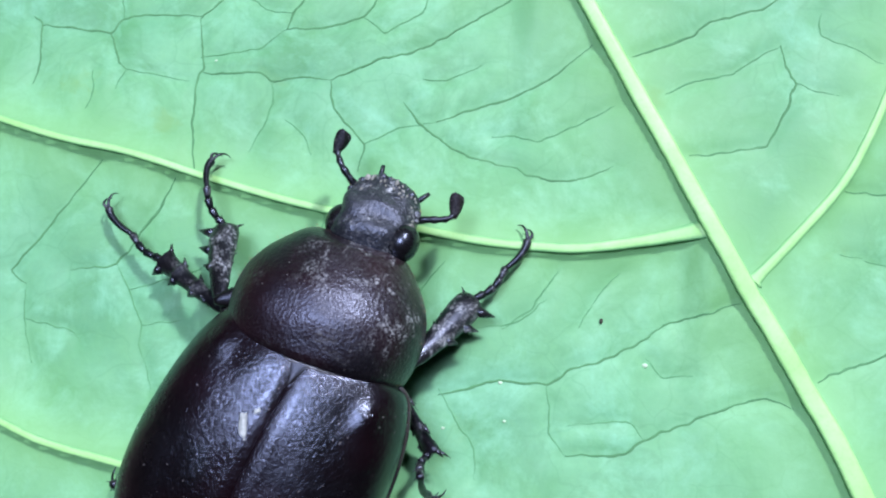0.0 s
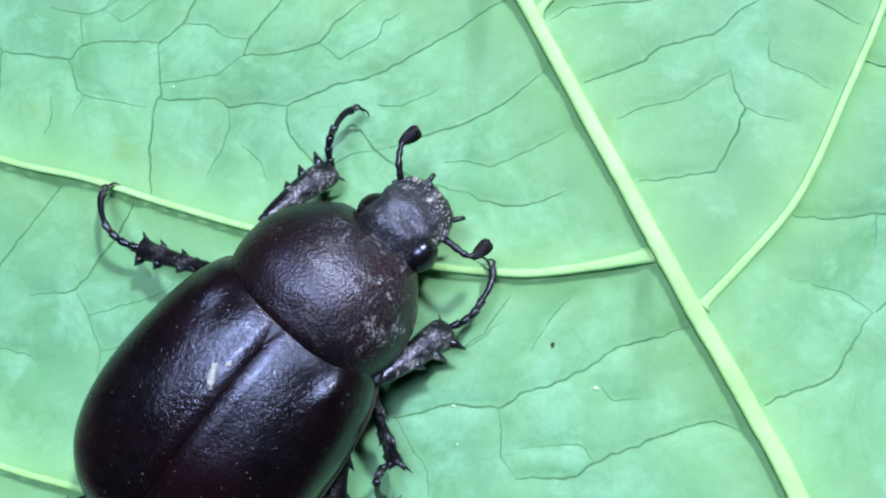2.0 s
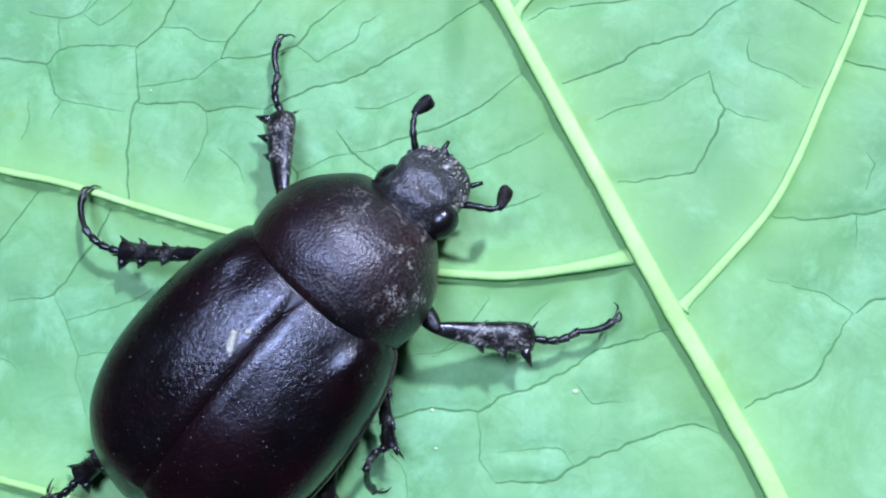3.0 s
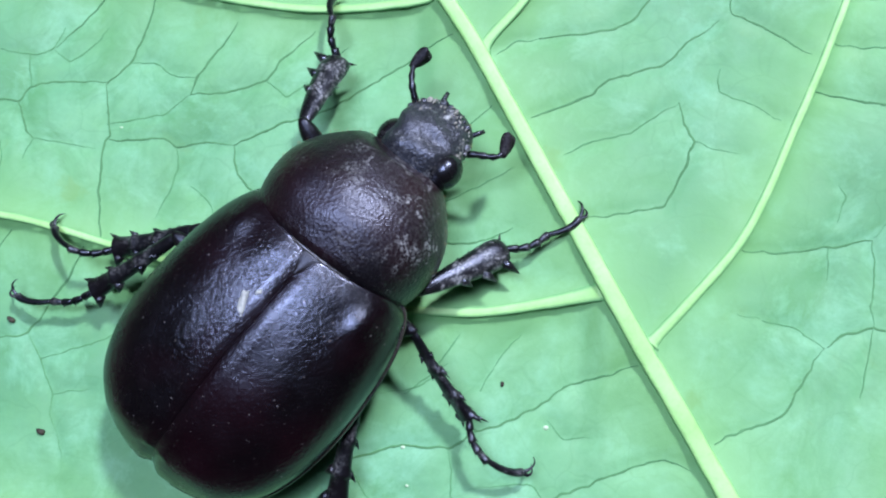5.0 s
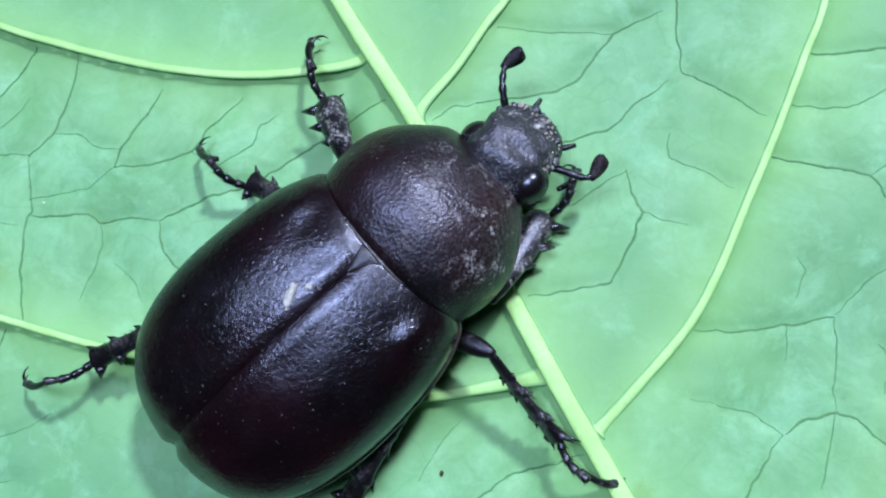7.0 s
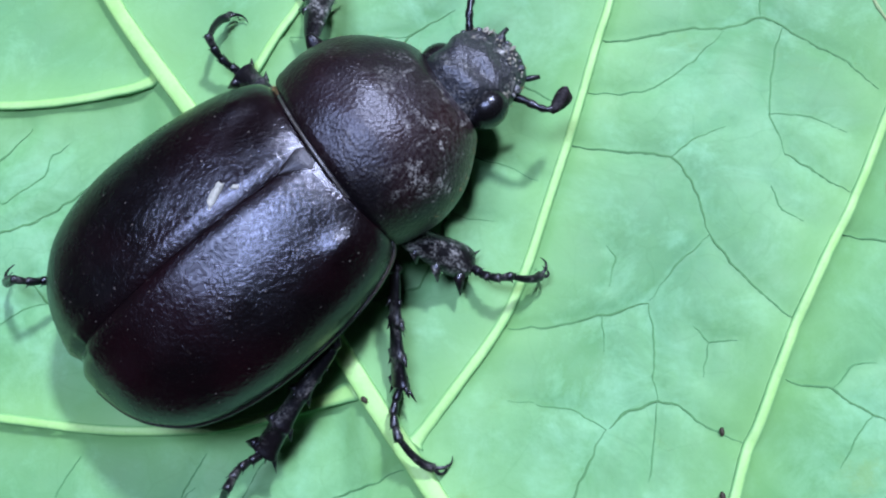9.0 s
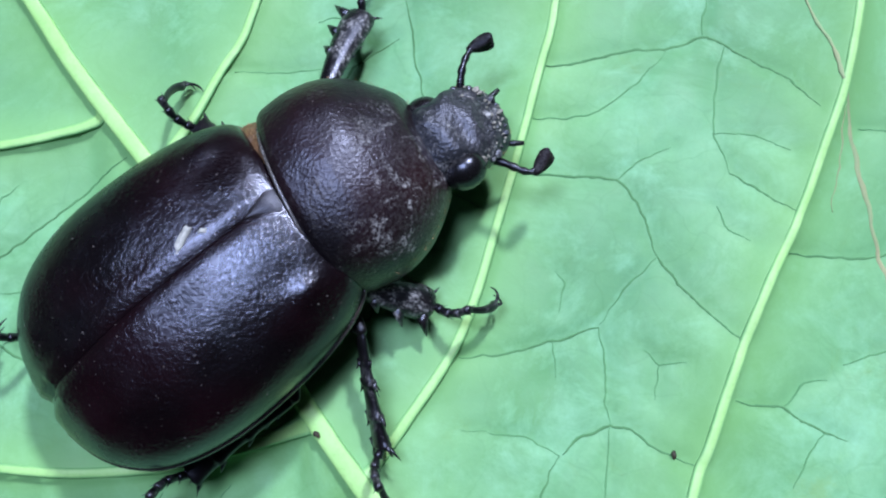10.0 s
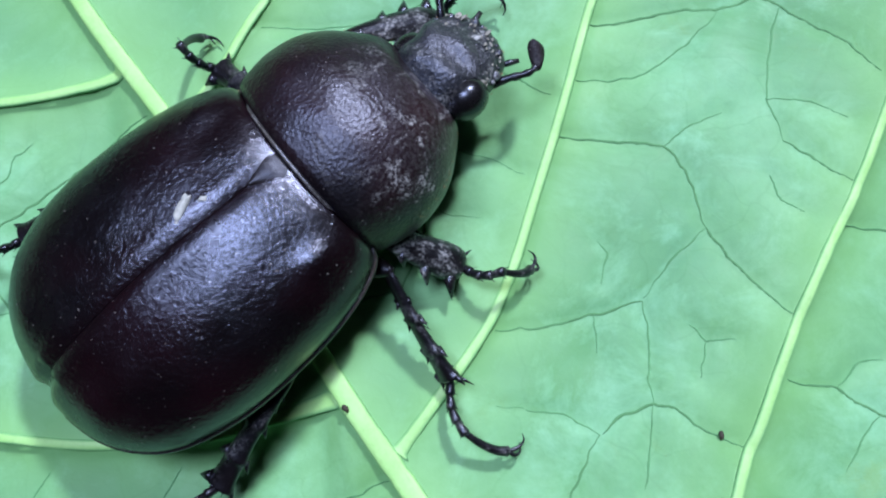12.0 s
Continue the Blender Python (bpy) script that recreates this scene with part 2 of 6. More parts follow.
def curve(pts, per=8):
    """Smooth line through control points, any dimension."""
    p = [np.array(q, float) for q in pts]
    p = [2 * p[0] - p[1]] + p + [2 * p[-1] - p[-2]]
    out = []
    for i in range(1, len(p) - 2):
        a, b, c, d = p[i - 1:i + 3]
        for k in range(per):
            t = k / per
            out.append(0.5 * (2 * b + (c - a) * t + (2 * a - 5 * b + 4 * c - d) * t * t + (3 * b - a - 3 * c + d) * t ** 3))
    out.append(p[-2])
    return out


def tube(bm, pts, radii, sides=8, flat=1.0, up=(0, 0, 1)):
    """A limb along points with a radius at each; flat squeezes it along up."""
    pts = [Vector(p) for p in pts]
    rings = []
    for i, p in enumerate(pts):
        d = (pts[min(i + 1, len(pts) - 1)] - pts[max(i - 1, 0)]).normalized()
        side = d.cross(Vector(up))
        side = side.normalized() if side.length > 1e-4 else Vector((0, 1, 0))
        top = side.cross(d).normalized()
        r = radii[i] if not isinstance(radii, (int, float)) else radii
        rings.append([p + side * (r * math.cos(a)) + top * (r * flat * math.sin(a))
                      for a in (2 * math.pi * k / sides for k in range(sides))])
    skin(bm, rings)


def spike(bm, base, tip, r):
    tube(bm, [base, Vector(base).lerp(Vector(tip), 0.5), tip], [r, r * 0.62, r * 0.08], 6)


def ball(bm, c, r, squash=(1, 1, 1), seg=14):
    m = Matrix.Translation(Vector(c) * S) @ Matrix.Diagonal((*[r * S * k for k in squash], 1))
    bmesh.ops.create_uvsphere(bm, u_segments=seg, v_segments=max(6, seg * 2 // 3), radius=1, matrix=m)


# ---- the leaf: main veins as smooth lines on the blade ----
MIDRIB = curve([(-44, 84), (-30, 56), (-20.6, 38.3), (-16.2, 30.8), (-11.5, 23.6), (-7.2, 16.0), (-3.9, 10.0), (-0.6, 4.0), (2.8, -2.1), (6.3, -8.0), (9.7, -13.9), (12.9, -20.0), (24, -44), (36, -72)], 10)
SIDE_VEINS = {
    "left_first": curve([(0.9, 0.4), (-4.5, -0.8), (-9.6, -1.7), (-13.8, -1.8), (-20, -1.4), (-28.5, 0.1), (-37.6, 1.8), (-45, 3.6), (-53.7, 5.9), (-62.5, 7.6), (-80, 13)]),
    "right_first": curve([(5.0, -4.2), (5.6, -3.5), (8.6, -0.1), (12.5, 4.6), (15.0, 9.1), (17.3, 14.6), (19.8, 20.6), (22.5, 27.7), (24.4, 33.0), (27, 46), (27, 62)]),
    "left_second": curve([(-15.2, 29.0), (-16.2, 28.1), (-20.4, 27.4), (-25.7, 27.1), (-31.1, 27.4), (-36.6, 28.3), (-45.1, 30.6), (-53.8, 33.6), (-70, 41)]),
    "right_second": curve([(-10.7, 22.3), (-10.0, 23.9), (-7.2, 27.1), (-4.5, 31.1), (-2.0, 34.9), (1, 44), (2, 58)]),
    "left_third": curve([(17, -29), (2, -31.5), (-18, -31), (-36, -26.5), (-50.7, -23.4), (-57.3, -22.1), (-63, -20.2), (-80, -13)]),
    "right_third": curve([(22.5, -40.5), (24, -25), (29.2, -9.1), (31.6, -4.2), (34.8, 2.1), (38.0, 7.6), (40.8, 11.9), (44.1, 18.1), (47, 24.4), (50, 36), (50, 52)]),
}
LINES = [(np.array(MIDRIB), 0.6, 2.6)] + [(np.array(v), 0.5, 1.7) for v in SIDE_VEINS.values()]


def to_line(x, y, line):
    """Distance of points from a line of short pieces."""
    best = np.full(np.shape(x), 1e9)
    for a, b in zip(line[:-1], line[1:]):
        d = b - a
        t = np.clip(((x - a[0]) * d[0] + (y - a[1]) * d[1]) / (d @ d + 1e-12), 0, 1)
        best = np.minimum(best, np.hypot(x - a[0] - t * d[0], y - a[1] - t * d[1]))
    return best


def relief(x, y):
    """Height of the blade: pulled up along the ribs, slack and wavy between them."""
    x, y = np.asarray(x, float), np.asarray(y, float)
    z = 0.28 * np.sin(0.21 * x + 0.11 * y) + 0.24 * np.sin(0.19 * y - 0.09 * x + 1.0) + 0.1 * np.sin(0.55 * x - 0.42 * y) + 0.05 * np.sin(0.5 * y + 0.75 * x + 2.0)
    near = np.zeros_like(z)
    for line, height, reach in LINES:
        d = to_line(x, y, line)
        near = np.maximum(near, height * 0.6 * np.exp(-(d / reach) ** 2) + 0.6 * height * np.exp(-d / 5.0))
    def fall(beyond, drop, fade, start=0.3):
        b = np.maximum(beyond, 0)
        return drop * (0.65 * np.exp(-b / 9.0) * np.clip((b - start) / 0.4, 0, 1) + 0.9 * (1 - np.exp(-b / 4.0)) * np.exp(-b / 16.0)) * np.clip(fade, 0, 1)

    for name, drop in (("left_first", 0.9), ("left_second", 0.8), ("left_third", 1.0)):
        line = np.array(SIDE_VEINS[name])[::-1]
        near = near - fall(np.interp(x, line[:, 0], line[:, 1]) - y, drop, (line[-1, 0] - x) / 2.0)
    for name, drop in (("right_first", 0.6), ("right_second", 0.5), ("right_third", 0.5)):
        line = np.array(SIDE_VEINS[name])
        near = near - fall(x - np.interp(y, line[:, 1], line[:, 0]), drop, (y - line[0, 1]) / 5.0)
    line = np.array(SIDE_VEINS["right_third"])
    west = np.interp(y, line[:, 1], line[:, 0]) - x
    near = near + 1.3 * np.exp(-np.abs(west) / 6.5) * (west > 0) + 1.3 * np.exp(-np.abs(west) / 2.5) * (west <= 0)
    line = np.array(MIDRIB)[::-1]
    near = near - fall(np.interp(y, line[:, 1], line[:, 0]) - x, 0.5, 1.0, 0.85)
    return z + near - 0.35


BOLD, FINE = [], []


def wander(line, amount=0.2):
    """A smooth line that trembles a little, as grown veins do."""
    out = []
    straight = [np.array(a) + (np.array(b) - np.array(a)) * k / 11 for a, b in zip(line, line[1:]) for k in range(11)] + [np.array(line[-1])]
    for p, q in zip(curve(line, 11), straight):
        p = 0.45 * p + 0.55 * q
        v = Vector((p[0], p[1], 3))
        dx, dy = (amount * noise.noise((v + Vector((0, 0, k))) * 0.9) + 0.3 * amount * noise.noise((v + Vector((0, 0, k))) * 3.1) for k in (0, 6))
        out.append((p[0] + dx, p[1] + dy))
    return out


def bold(*line):
    """A stronger vein that nets the blade between the ribs."""
    BOLD.append(wander(line))


def fine(*line):
    """A weaker vein that branches from those."""
    FINE.append(wander(line))


def thread_veins():
    bold((-47, 4.4), (-47.7, 8.6), (-47.7, 14), (-47.2, 14.6), (-47.6, 16.6), (-48.1, 20.1))
    bold((-48, 20), (-45.6, 22.5), (-44.1, 26.5), (-43.2, 29.8))
    bold((-65, 19.6), (-64, 18.7), (-63.8, 14.6), (-64.3, 12.6))
    bold((-64, 18.7), (-60.7, 18.5), (-57.1, 18.2), (-55.8, 19.7), (-53.2, 20.2), (-47.9, 20.2))
    bold((-57.1, 18.2), (-56.3, 16.8), (-55.7, 15), (-54.9, 14.3))
    bold((-47.2, 14.3), (-44.6, 14.2), (-41.7, 14.4), (-40.3, 13.7), (-37.2, 14), (-34.4, 13.8))
    bold((-34.4, 13.8), (-34.2, 11.4), (-32.7, 9.5), (-30.9, 7.6), (-31.4, 4.8))
    bold((-34.4, 13.8), (-32.1, 14.8), (-29.7, 16), (-26.7, 16.8), (-24.5, 18.1), (-20, 21), (-16.5, 23.3), (-13.5, 24.6))
    bold((-39.2, 18.8), (-35.8, 19), (-31.6, 20.3), (-30.1, 22.6), (-27.1, 25.2))
    bold((-39.2, 18.8), (-38.5, 20.8), (-36.1, 24), (-34.8, 26.1))
    bold((-24.1, 9.9), (-20.9, 11.3), (-17.2, 12.6), (-13.5, 14.6), (-9.8, 17.7))
    bold((-6, 16.4), (-3.4, 17.5), (-0.2, 18.9), (1.1, 20.2), (6.3, 21.8), (8.2, 23.8), (11.3, 26))
    bold((7.6, 18.1), (8.4, 15.2), (8.9, 14.4), (8.1, 12), (6.2, 8.4), (3, 7.6), (-0.7, 7))
    bold((-22.6, -15.6), (-19.8, -14.8), (-17.2, -14), (-12.8, -14.1), (-10.5, -12.7), (-7.5, -11.6), (-4.2, -9.7), (-2.4, -8.3), (0.6, -7.3), (4.1, -6.1))
    bold((-11.1, -20.3), (-5.8, -20), (-4, -18.5), (-1.8, -17.6), (1.7, -16), (6.1, -14.4), (8.6, -15.1))
    bold((10.5, -12.7), (13.5, -11.4), (16.5, -10.1), (18, -7.5), (20.2, -4.1))
    bold((22.5, 27.7), (26.3, 28.1), (30.6, 28.6), (33.4, 28.2), (36.3, 28.8), (38, 27.8), (40, 25.9), (42.4, 23.9), (44.2, 21))
    bold((36.6, 16.6), (38.7, 14.7), (41, 12.8))
    bold((19.4, 19), (23.7, 18.2), (27.5, 17.3), (28.9, 15.1), (29.5, 13.3), (29.8, 10.6))
    bold((29.8, 10.6), (30.2, 9.8), (31.8, 7.3), (33.7, 4.8), (35.4, 3))
    bold((24.6, 5.6), (20.8, 4.9), (16.7, 4.3), (13.1, 4.3))
    bold((20.4, -4), (22.1, -2.9), (24.3, -2.2), (25.9, -2.8), (27.6, -4.3), (30.6, -6.2))
    bold((34.1, -1.4), (37.6, -2.2), (38.9, -3.4), (40.5, -4.4), (42, -5.3))
    bold((-47.8, 30.7), (-50.2, 27.7), (-53.9, 23.9))
    bold((-5.5, 24.1), (1, 25), (3.5, 26.3), (6.6, 30.3), (10.8, 32.3))
    bold((12.4, 26.7), (12, 32), (11.9, 36.1))
    bold((12.4, 26.7), (15.1, 25.4), (17.2, 23.9), (19.3, 22.4))
    bold((-56.4, 5.2), (-62, -2.2), (-64.7, -5.8), (-63.1, -7.1))
    bold((-48.9, 3.7), (-50.8, 0.1), (-54.2, -4.8), (-58.7, -5.5))
    bold((39.9, 9.5), (44, 9), (47.4, 8.7), (51.7, 11))
    fine((-54.9, 14.3), (-52.6, 13.9), (-48.5, 13.4))
    fine((-58.2, 14.1), (-57.8, 12.1), (-58.2, 10.1))
    fine((-55, 14.2), (-55.7, 12.2))
    fine((-40.3, 13.7), (-40.1, 11.4), (-40.9, 8.8), (-42.1, 6.5))
    fine((-47.6, 15.8), (-44.7, 16.4), (-41.9, 16.8), (-39.2, 18.8))
    fine((-31.6, 20.2), (-29.7, 18.6), (-27.9, 19.6), (-26.1, 20.9), (-25.3, 22.6), (-23.7, 23.5))
    fine((-45.8, 22.2), (-42.9, 22), (-41.3, 20.8), (-38.7, 20.4))
    fine((-59.5, 23.6), (-56.1, 23), (-54.1, 23.9), (-53.1, 26))
    fine((-54.1, 23.6), (-52.2, 22.4), (-49.5, 24.2), (-48.4, 26))
    fine((-55.8, 19.7), (-56.4, 22.4), (-56.3, 23.1))
    fine((-38.7, 9.9), (-36.8, 8.3), (-35.8, 6.4))
    fine((-25.7, 14.2), (-23.5, 14.1), (-19.8, 15.9))
    fine((-18.8, 8.7), (-16.7, 8.9), (-14.3, 8.4), (-13.1, 9), (-10.1, 10.4), (-7.5, 11.9))
    bold((-16.9, 6), (-15.3, 5.1), (-13.1, 4.6), (-10, 4.9), (-7.4, 6.2))
    bold((-27.2, 11.9), (-25.8, 9.8), (-22.4, 7.4), (-19.2, 6.2), (-16.9, 6))
    fine((-2.8, 12.8), (-1, 14), (3.2, 15.1), (4.8, 16.3), (7.6, 18.1))
    fine((8.9, 14.4), (12.8, 13.1))
    fine((-12.8, -14.1), (-12.4, -18.4), (-11.1, -20.3))
    fine((-4, -18.5), (-5.6, -17), (-10.9, -17.6))
    fine((-17.1, -9.4), (-14.3, -7.2), (-12.6, -4.6), (-12.1, -3.8))
    fine((-8.9, -6.5), (-6.6, -3.6))
    fine((-4, -11.4), (-2.4, -12.9), (0.1, -12.7))
    fine((20.2, -4.1), (17.6, -2.5), (12.6, -1.3))
    fine((-22.6, -15.1), (-20.4, -18.5), (-19.1, -20.2), (-18.9, -22.9))
    fine((38, 27.8), (37, 25.5), (35.8, 20.5), (36.2, 18.8), (36.6, 16.6))
    fine((27.5, 17.3), (29.1, 18.5), (32.2, 19.5))
    fine((29.8, 10.6), (27.1, 8.5), (24.7, 5.9))
    fine((24.6, 5.6), (24.6, 2.4), (24.3, -0.3), (24.3, -2.2))
    fine((35.1, 14.1), (35.3, 12.7), (36, 11.7), (37.1, 11))
    fine((20.8, 4.9), (20.6, 1.9))
    fine((27.8, 3.4), (28.7, 2.1), (30.9, 2))
    fine((28.7, 2.1), (28.1, -0.6))
    fine((40.5, -4.4), (38.7, -6.3), (37.5, -8.3))
    fine((21.3, 23.4), (25.7, 23.2), (27.7, 23.9), (30.7, 25.8), (33.4, 28.2))
    fine((24.3, -2.2), (23.3, -7.1), (23, -8.4))
    fine((35.7, 20.3), (39, 19.6), (41.5, 17.9))
    fine((21.7, 10.4), (22.2, 9.4), (21.5, 7.2))
    fine((6.6, 30.3), (0.9, 30.6), (-3.6, 31))
    fine((11.3, 21.4), (11.2, 19.2), (13.6, 18.2), (16.6, 16.2))
    fine((-34.1, 0.7), (-35, -2.1), (-36.4, -4.1))
    fine((-22.7, -3.4), (-24.1, -5.2), (-25.8, -8.4))
    fine((-13.2, -6.5), (-15.5, -8.6), (-19.3, -9.4))
    fine((-54.2, -4.8), (-52.6, -7.2), (-50.9, -10.6), (-51, -12.2), (-50, -14.2))
    fine((-52.6, -7.2), (-47.5, -5.7), (-44.3, -4))
    fine((-50.9, -10.6), (-47.1, -9.9))
    fine((-63.1, -7.1), (-62.6, -10.9), (-61.4, -14.5))
    fine((42.9, 0.5), (45.5, 1.1), (49.4, 1.5))
    fine((47.2, 19.2), (50.2, 18.6), (52.9, 17.3))
    fine((-30.9, 7.6), (-27.9, 9.1), (-24.1, 9.9))
    fine((-50, -14.2), (-49.3, -16.5))
    fine((-62.8, -10.5), (-58.4, -11.2), (-56.9, -12.2))
    fine((-10.1, -8.9), (-8.9, -6.5))
    fine((37.8, -2.1), (39.6, -0.6), (41.5, -0.5))
    fine((36.3, 28.8), (36.7, 30.5), (37.3, 32.6))
    fine((3.9, 35), (7.4, 35), (9, 36.6))
    fine((-9.3, 22.6), (-7.4, 23.8), (-5.5, 24.1))


thread_veins()
GX, GY, STEP = (-90, 72), (-66, 76), 0.5
xs = np.arange(GX[0], GX[1] + 0.1, STEP)
ys = np.arange(GY[0], GY[1] + 0.1, STEP)
HEIGHTS = relief(*np.meshgrid(xs, ys, indexing="ij"))
SAG = np.zeros_like(HEIGHTS)  # the blade is drawn down along the net of veins and swells between them
for line in BOLD + FINE:
    a = np.array(line)
    i0, i1 = np.searchsorted(xs, (a[:, 0].min() - 5, a[:, 0].max() + 5))
    j0, j1 = np.searchsorted(ys, (a[:, 1].min() - 5, a[:, 1].max() + 5))
    gx, gy = np.meshgrid(xs[i0:i1], ys[j0:j1], indexing="ij")
    d = to_line(gx, gy, a)
    SAG[i0:i1, j0:j1] = np.maximum(SAG[i0:i1, j0:j1], 0.1 * np.exp(-(d / 0.6) ** 2) + 0.24 * np.exp(-d / 1.6) * np.clip(1 - d / 5.0, 0, 1))
HEIGHTS -= SAG


def ground(x, y):
    """Height of the blade at a point, read between the grid's nodes."""
    u, v = (x - GX[0]) / STEP, (y - GY[0]) / STEP
    i, j = min(max(int(u), 0), len(xs) - 2), min(max(int(v), 0), len(ys) - 2)
    u, v = u - i, v - j
    h = HEIGHTS
    return (h[i, j] * (1 - u) + h[i + 1, j] * u) * (1 - v) + (h[i, j + 1] * (1 - u) + h[i + 1, j + 1] * u) * v


def inside_leaf(x, y):
    """The broad oval of the whole leaf, drawn to a tip along its rib."""
    a = radians(-62)
    p, q = (x + 6) * math.cos(a) + (y - 8) * math.sin(a), -(x + 6) * math.sin(a) + (y - 8) * math.cos(a)
    return (p / 98) ** 2 + (q / 72) ** 2 < 1


def build_leaf():
    leaf = tagged(new("leaf"), "broad pale green leaf, underside up, with raised ribs", "leaf")
    verts, faces, idx = [], [], {}
    for i, x in enumerate(xs):
        for j, y in enumerate(ys):
            if inside_leaf(x, y):
                idx[i, j] = len(verts)
                z = HEIGHTS[i, j]
                verts += [(x * S, y * S, z * S), (x * S, y * S, (z - 0.35) * S)]
    edges = {}
    for i, j in idx:
        k = ((i, j), (i + 1, j), (i + 1, j + 1), (i, j + 1))
        if all(c in idx for c in k):
            q = [idx[c] for c in k]
            faces += [q, [v + 1 for v in reversed(q)]]
            for a, b in zip(q, q[1:] + q[:1]):
                edges[a, b] = True
    faces += [(b, a, a + 1, b + 1) for a, b in edges if (b, a) not in edges]
    me = bpy.data.meshes.new("blade")
    me.from_pydata(verts, [], faces)
    me.polygons.foreach_set("use_smooth", [True] * len(faces))
    # yellower tissue beside the ribs
    co = np.array(verts) / S
    ribs = np.zeros(len(verts))
    for line, strong, reach in LINES:
        ribs = np.maximum(ribs, np.exp(-to_line(co[:, 0], co[:, 1], line) / (2.6 * reach)))
    me.attributes.new("rib_tissue", "FLOAT", "POINT").data.foreach_set("value", ribs)
    me.materials.append(BLADE)
    new("blade", me).parent = leaf
    ridge("midrib", MIDRIB, 0.7, 0.94, 0.42, RIB, leaf, "thick pale yellow-green midrib")
    for line in SIDE_VEINS.values():
        ridge("side_vein", line, 0.48, 0.36, 0.16, SIDE, leaf, "raised yellow-green side vein", 0.9)
    for line in BOLD:
        ridge("thread_vein", line, 0.14, 0.1, 0.06, THREAD, leaf, "thin dark green vein", 0.0, 0.45)
    for line in FINE:
        ridge("thread_vein", line, 0.095, 0.075, 0.055, FAINT, leaf, "thin dark green vein", 0.0, 0.45)
    return leaf


def ridge(name, line, w0, w1, height, material, parent, label="", flare=0.0, jag=0.0):
    """A rounded rib along a line, half sunk in the blade."""
    bm = bmesh.new()
    rings = []
    n = len(line)
    for i, p in enumerate(line):
        p = np.array(p)
        d = np.array(line[min(i + 1, n - 1)]) - np.array(line[max(i - 1, 0)])
        d = d / (np.hypot(*d) + 1e-9)
        side = np.array((-d[1], d[0]))
        f = i / (n - 1)
        ends = min(1.0, 0.35 + 0.65 * min(f, 1 - f) * n / 9.0) if jag else 1.0
        w = ends * (w0 + (w1 - w0) * f) * (1 + flare * math.exp(-i / 5.0)) * (1 + jag * noise.noise(Vector((p[0], p[1], 8)) * 2.6)) * (1 + 0.08 * noise.noise(Vector((p[0], p[1], 5)) * 0.8))
        z = ground(*p)
        ring = []
        for k in range(9):
            a = math.pi * k / 8
            q = p + side * (w * math.copysign(abs(math.cos(a)) ** 0.7, math.cos(a)))
            up = abs(math.sin(a)) ** 0.6
            ring.append((q[0], q[1], z - 0.12 * (1 - up) + height * up * (1 - 0.3 * f)))
        ring.append((p[0], p[1], z - 0.3))
        rings.append(ring)
    skin(bm, rings)
    ob = part(name, bm, material, parent, label)
    across = [abs(math.cos(math.pi * k / 8)) for k in range(9)] + [1.0]
    ob.data.attributes.new("across", "FLOAT", "POINT").data.foreach_set("value", across * n)
    return ob


def lying(x, y, turn=0.0):
    """Pose of a crumb resting on the leaf, or on the rib where that runs."""
    on_rib = float(to_line(np.array([x]), np.array([y]), np.array(MIDRIB))[0]) < 0.8
    return pose(x * S, y * S, (ground(x, y) + (0.6 if on_rib else 0.12)) * S, 0, 0, turn)


def build_marks(leaf):
    """Crumbs, droppings and a dry scratch on the blade."""
    loose = []
    for x, y, r in ((28.8, -4.9, 0.3), (28.1, -9.6, 0.3), (-8.1, -8.2, 0.22), (-51.5, -14.1, 0.4), (-55.7, -3.6, 0.36), (-35.0, 17.1, 0.4), (1.4, -0.5, 0.3)):
        bm = bmesh.new()
        ball(bm, (0, 0, 0), r, (0.75, 1.2, 0.7), 10)
        for v in bm.verts:
            v.co *= 1 + 0.35 * noise.noise(v.co * 3000 + Vector((x, y, 0)))
        ob = part("crumb", bm, CRUMB)
        ob.matrix_basis = lying(x, y)
        tagged(ob, "tiny dark crumb of dirt on the green leaf", "dirt crumb", "crumbs on the leaf")
        loose.append(ob)
    for x, y, r in ((-4.1, -12.0, 0.26), (-17.0, -14.2, 0.2), (-22.0, -18.5, 0.16), (-16.5, -17.6, 0.15), (-46.0, 15.5, 0.13)):
        bm = bmesh.new()
        ball(bm, (0, 0, 0), r, (1.1, 0.8, 0.5), 8)
        ob = part("pale_crumb", bm, PALE)
        ob.location = (x * S, y * S, (ground(x, y) + 0.05) * S)
        tagged(ob, "tiny pale grain lying on the green leaf", "grain", "pale grains on the leaf")
    for pts, w in (([(44.4, 32), (46.1, 24.3), (46.5, 18.1), (47.2, 10.6), (47.8, 4.3), (48.3, 0.3), (48.8, -4.0)], 0.2), ([(46.2, 21.0), (45.3, 17.0), (44.0, 12.6)], 0.1)):
        line = [(p[0] + 0.25 * noise.noise(Vector((p[0], p[1], 1)) * 1.3), p[1]) for p in curve(pts, 10)]
        ridge("dry_scar", line, w, w, 0.08, SCAR, leaf, "dry brown scratch in the blade", 0.0, 0.7)
    return loose


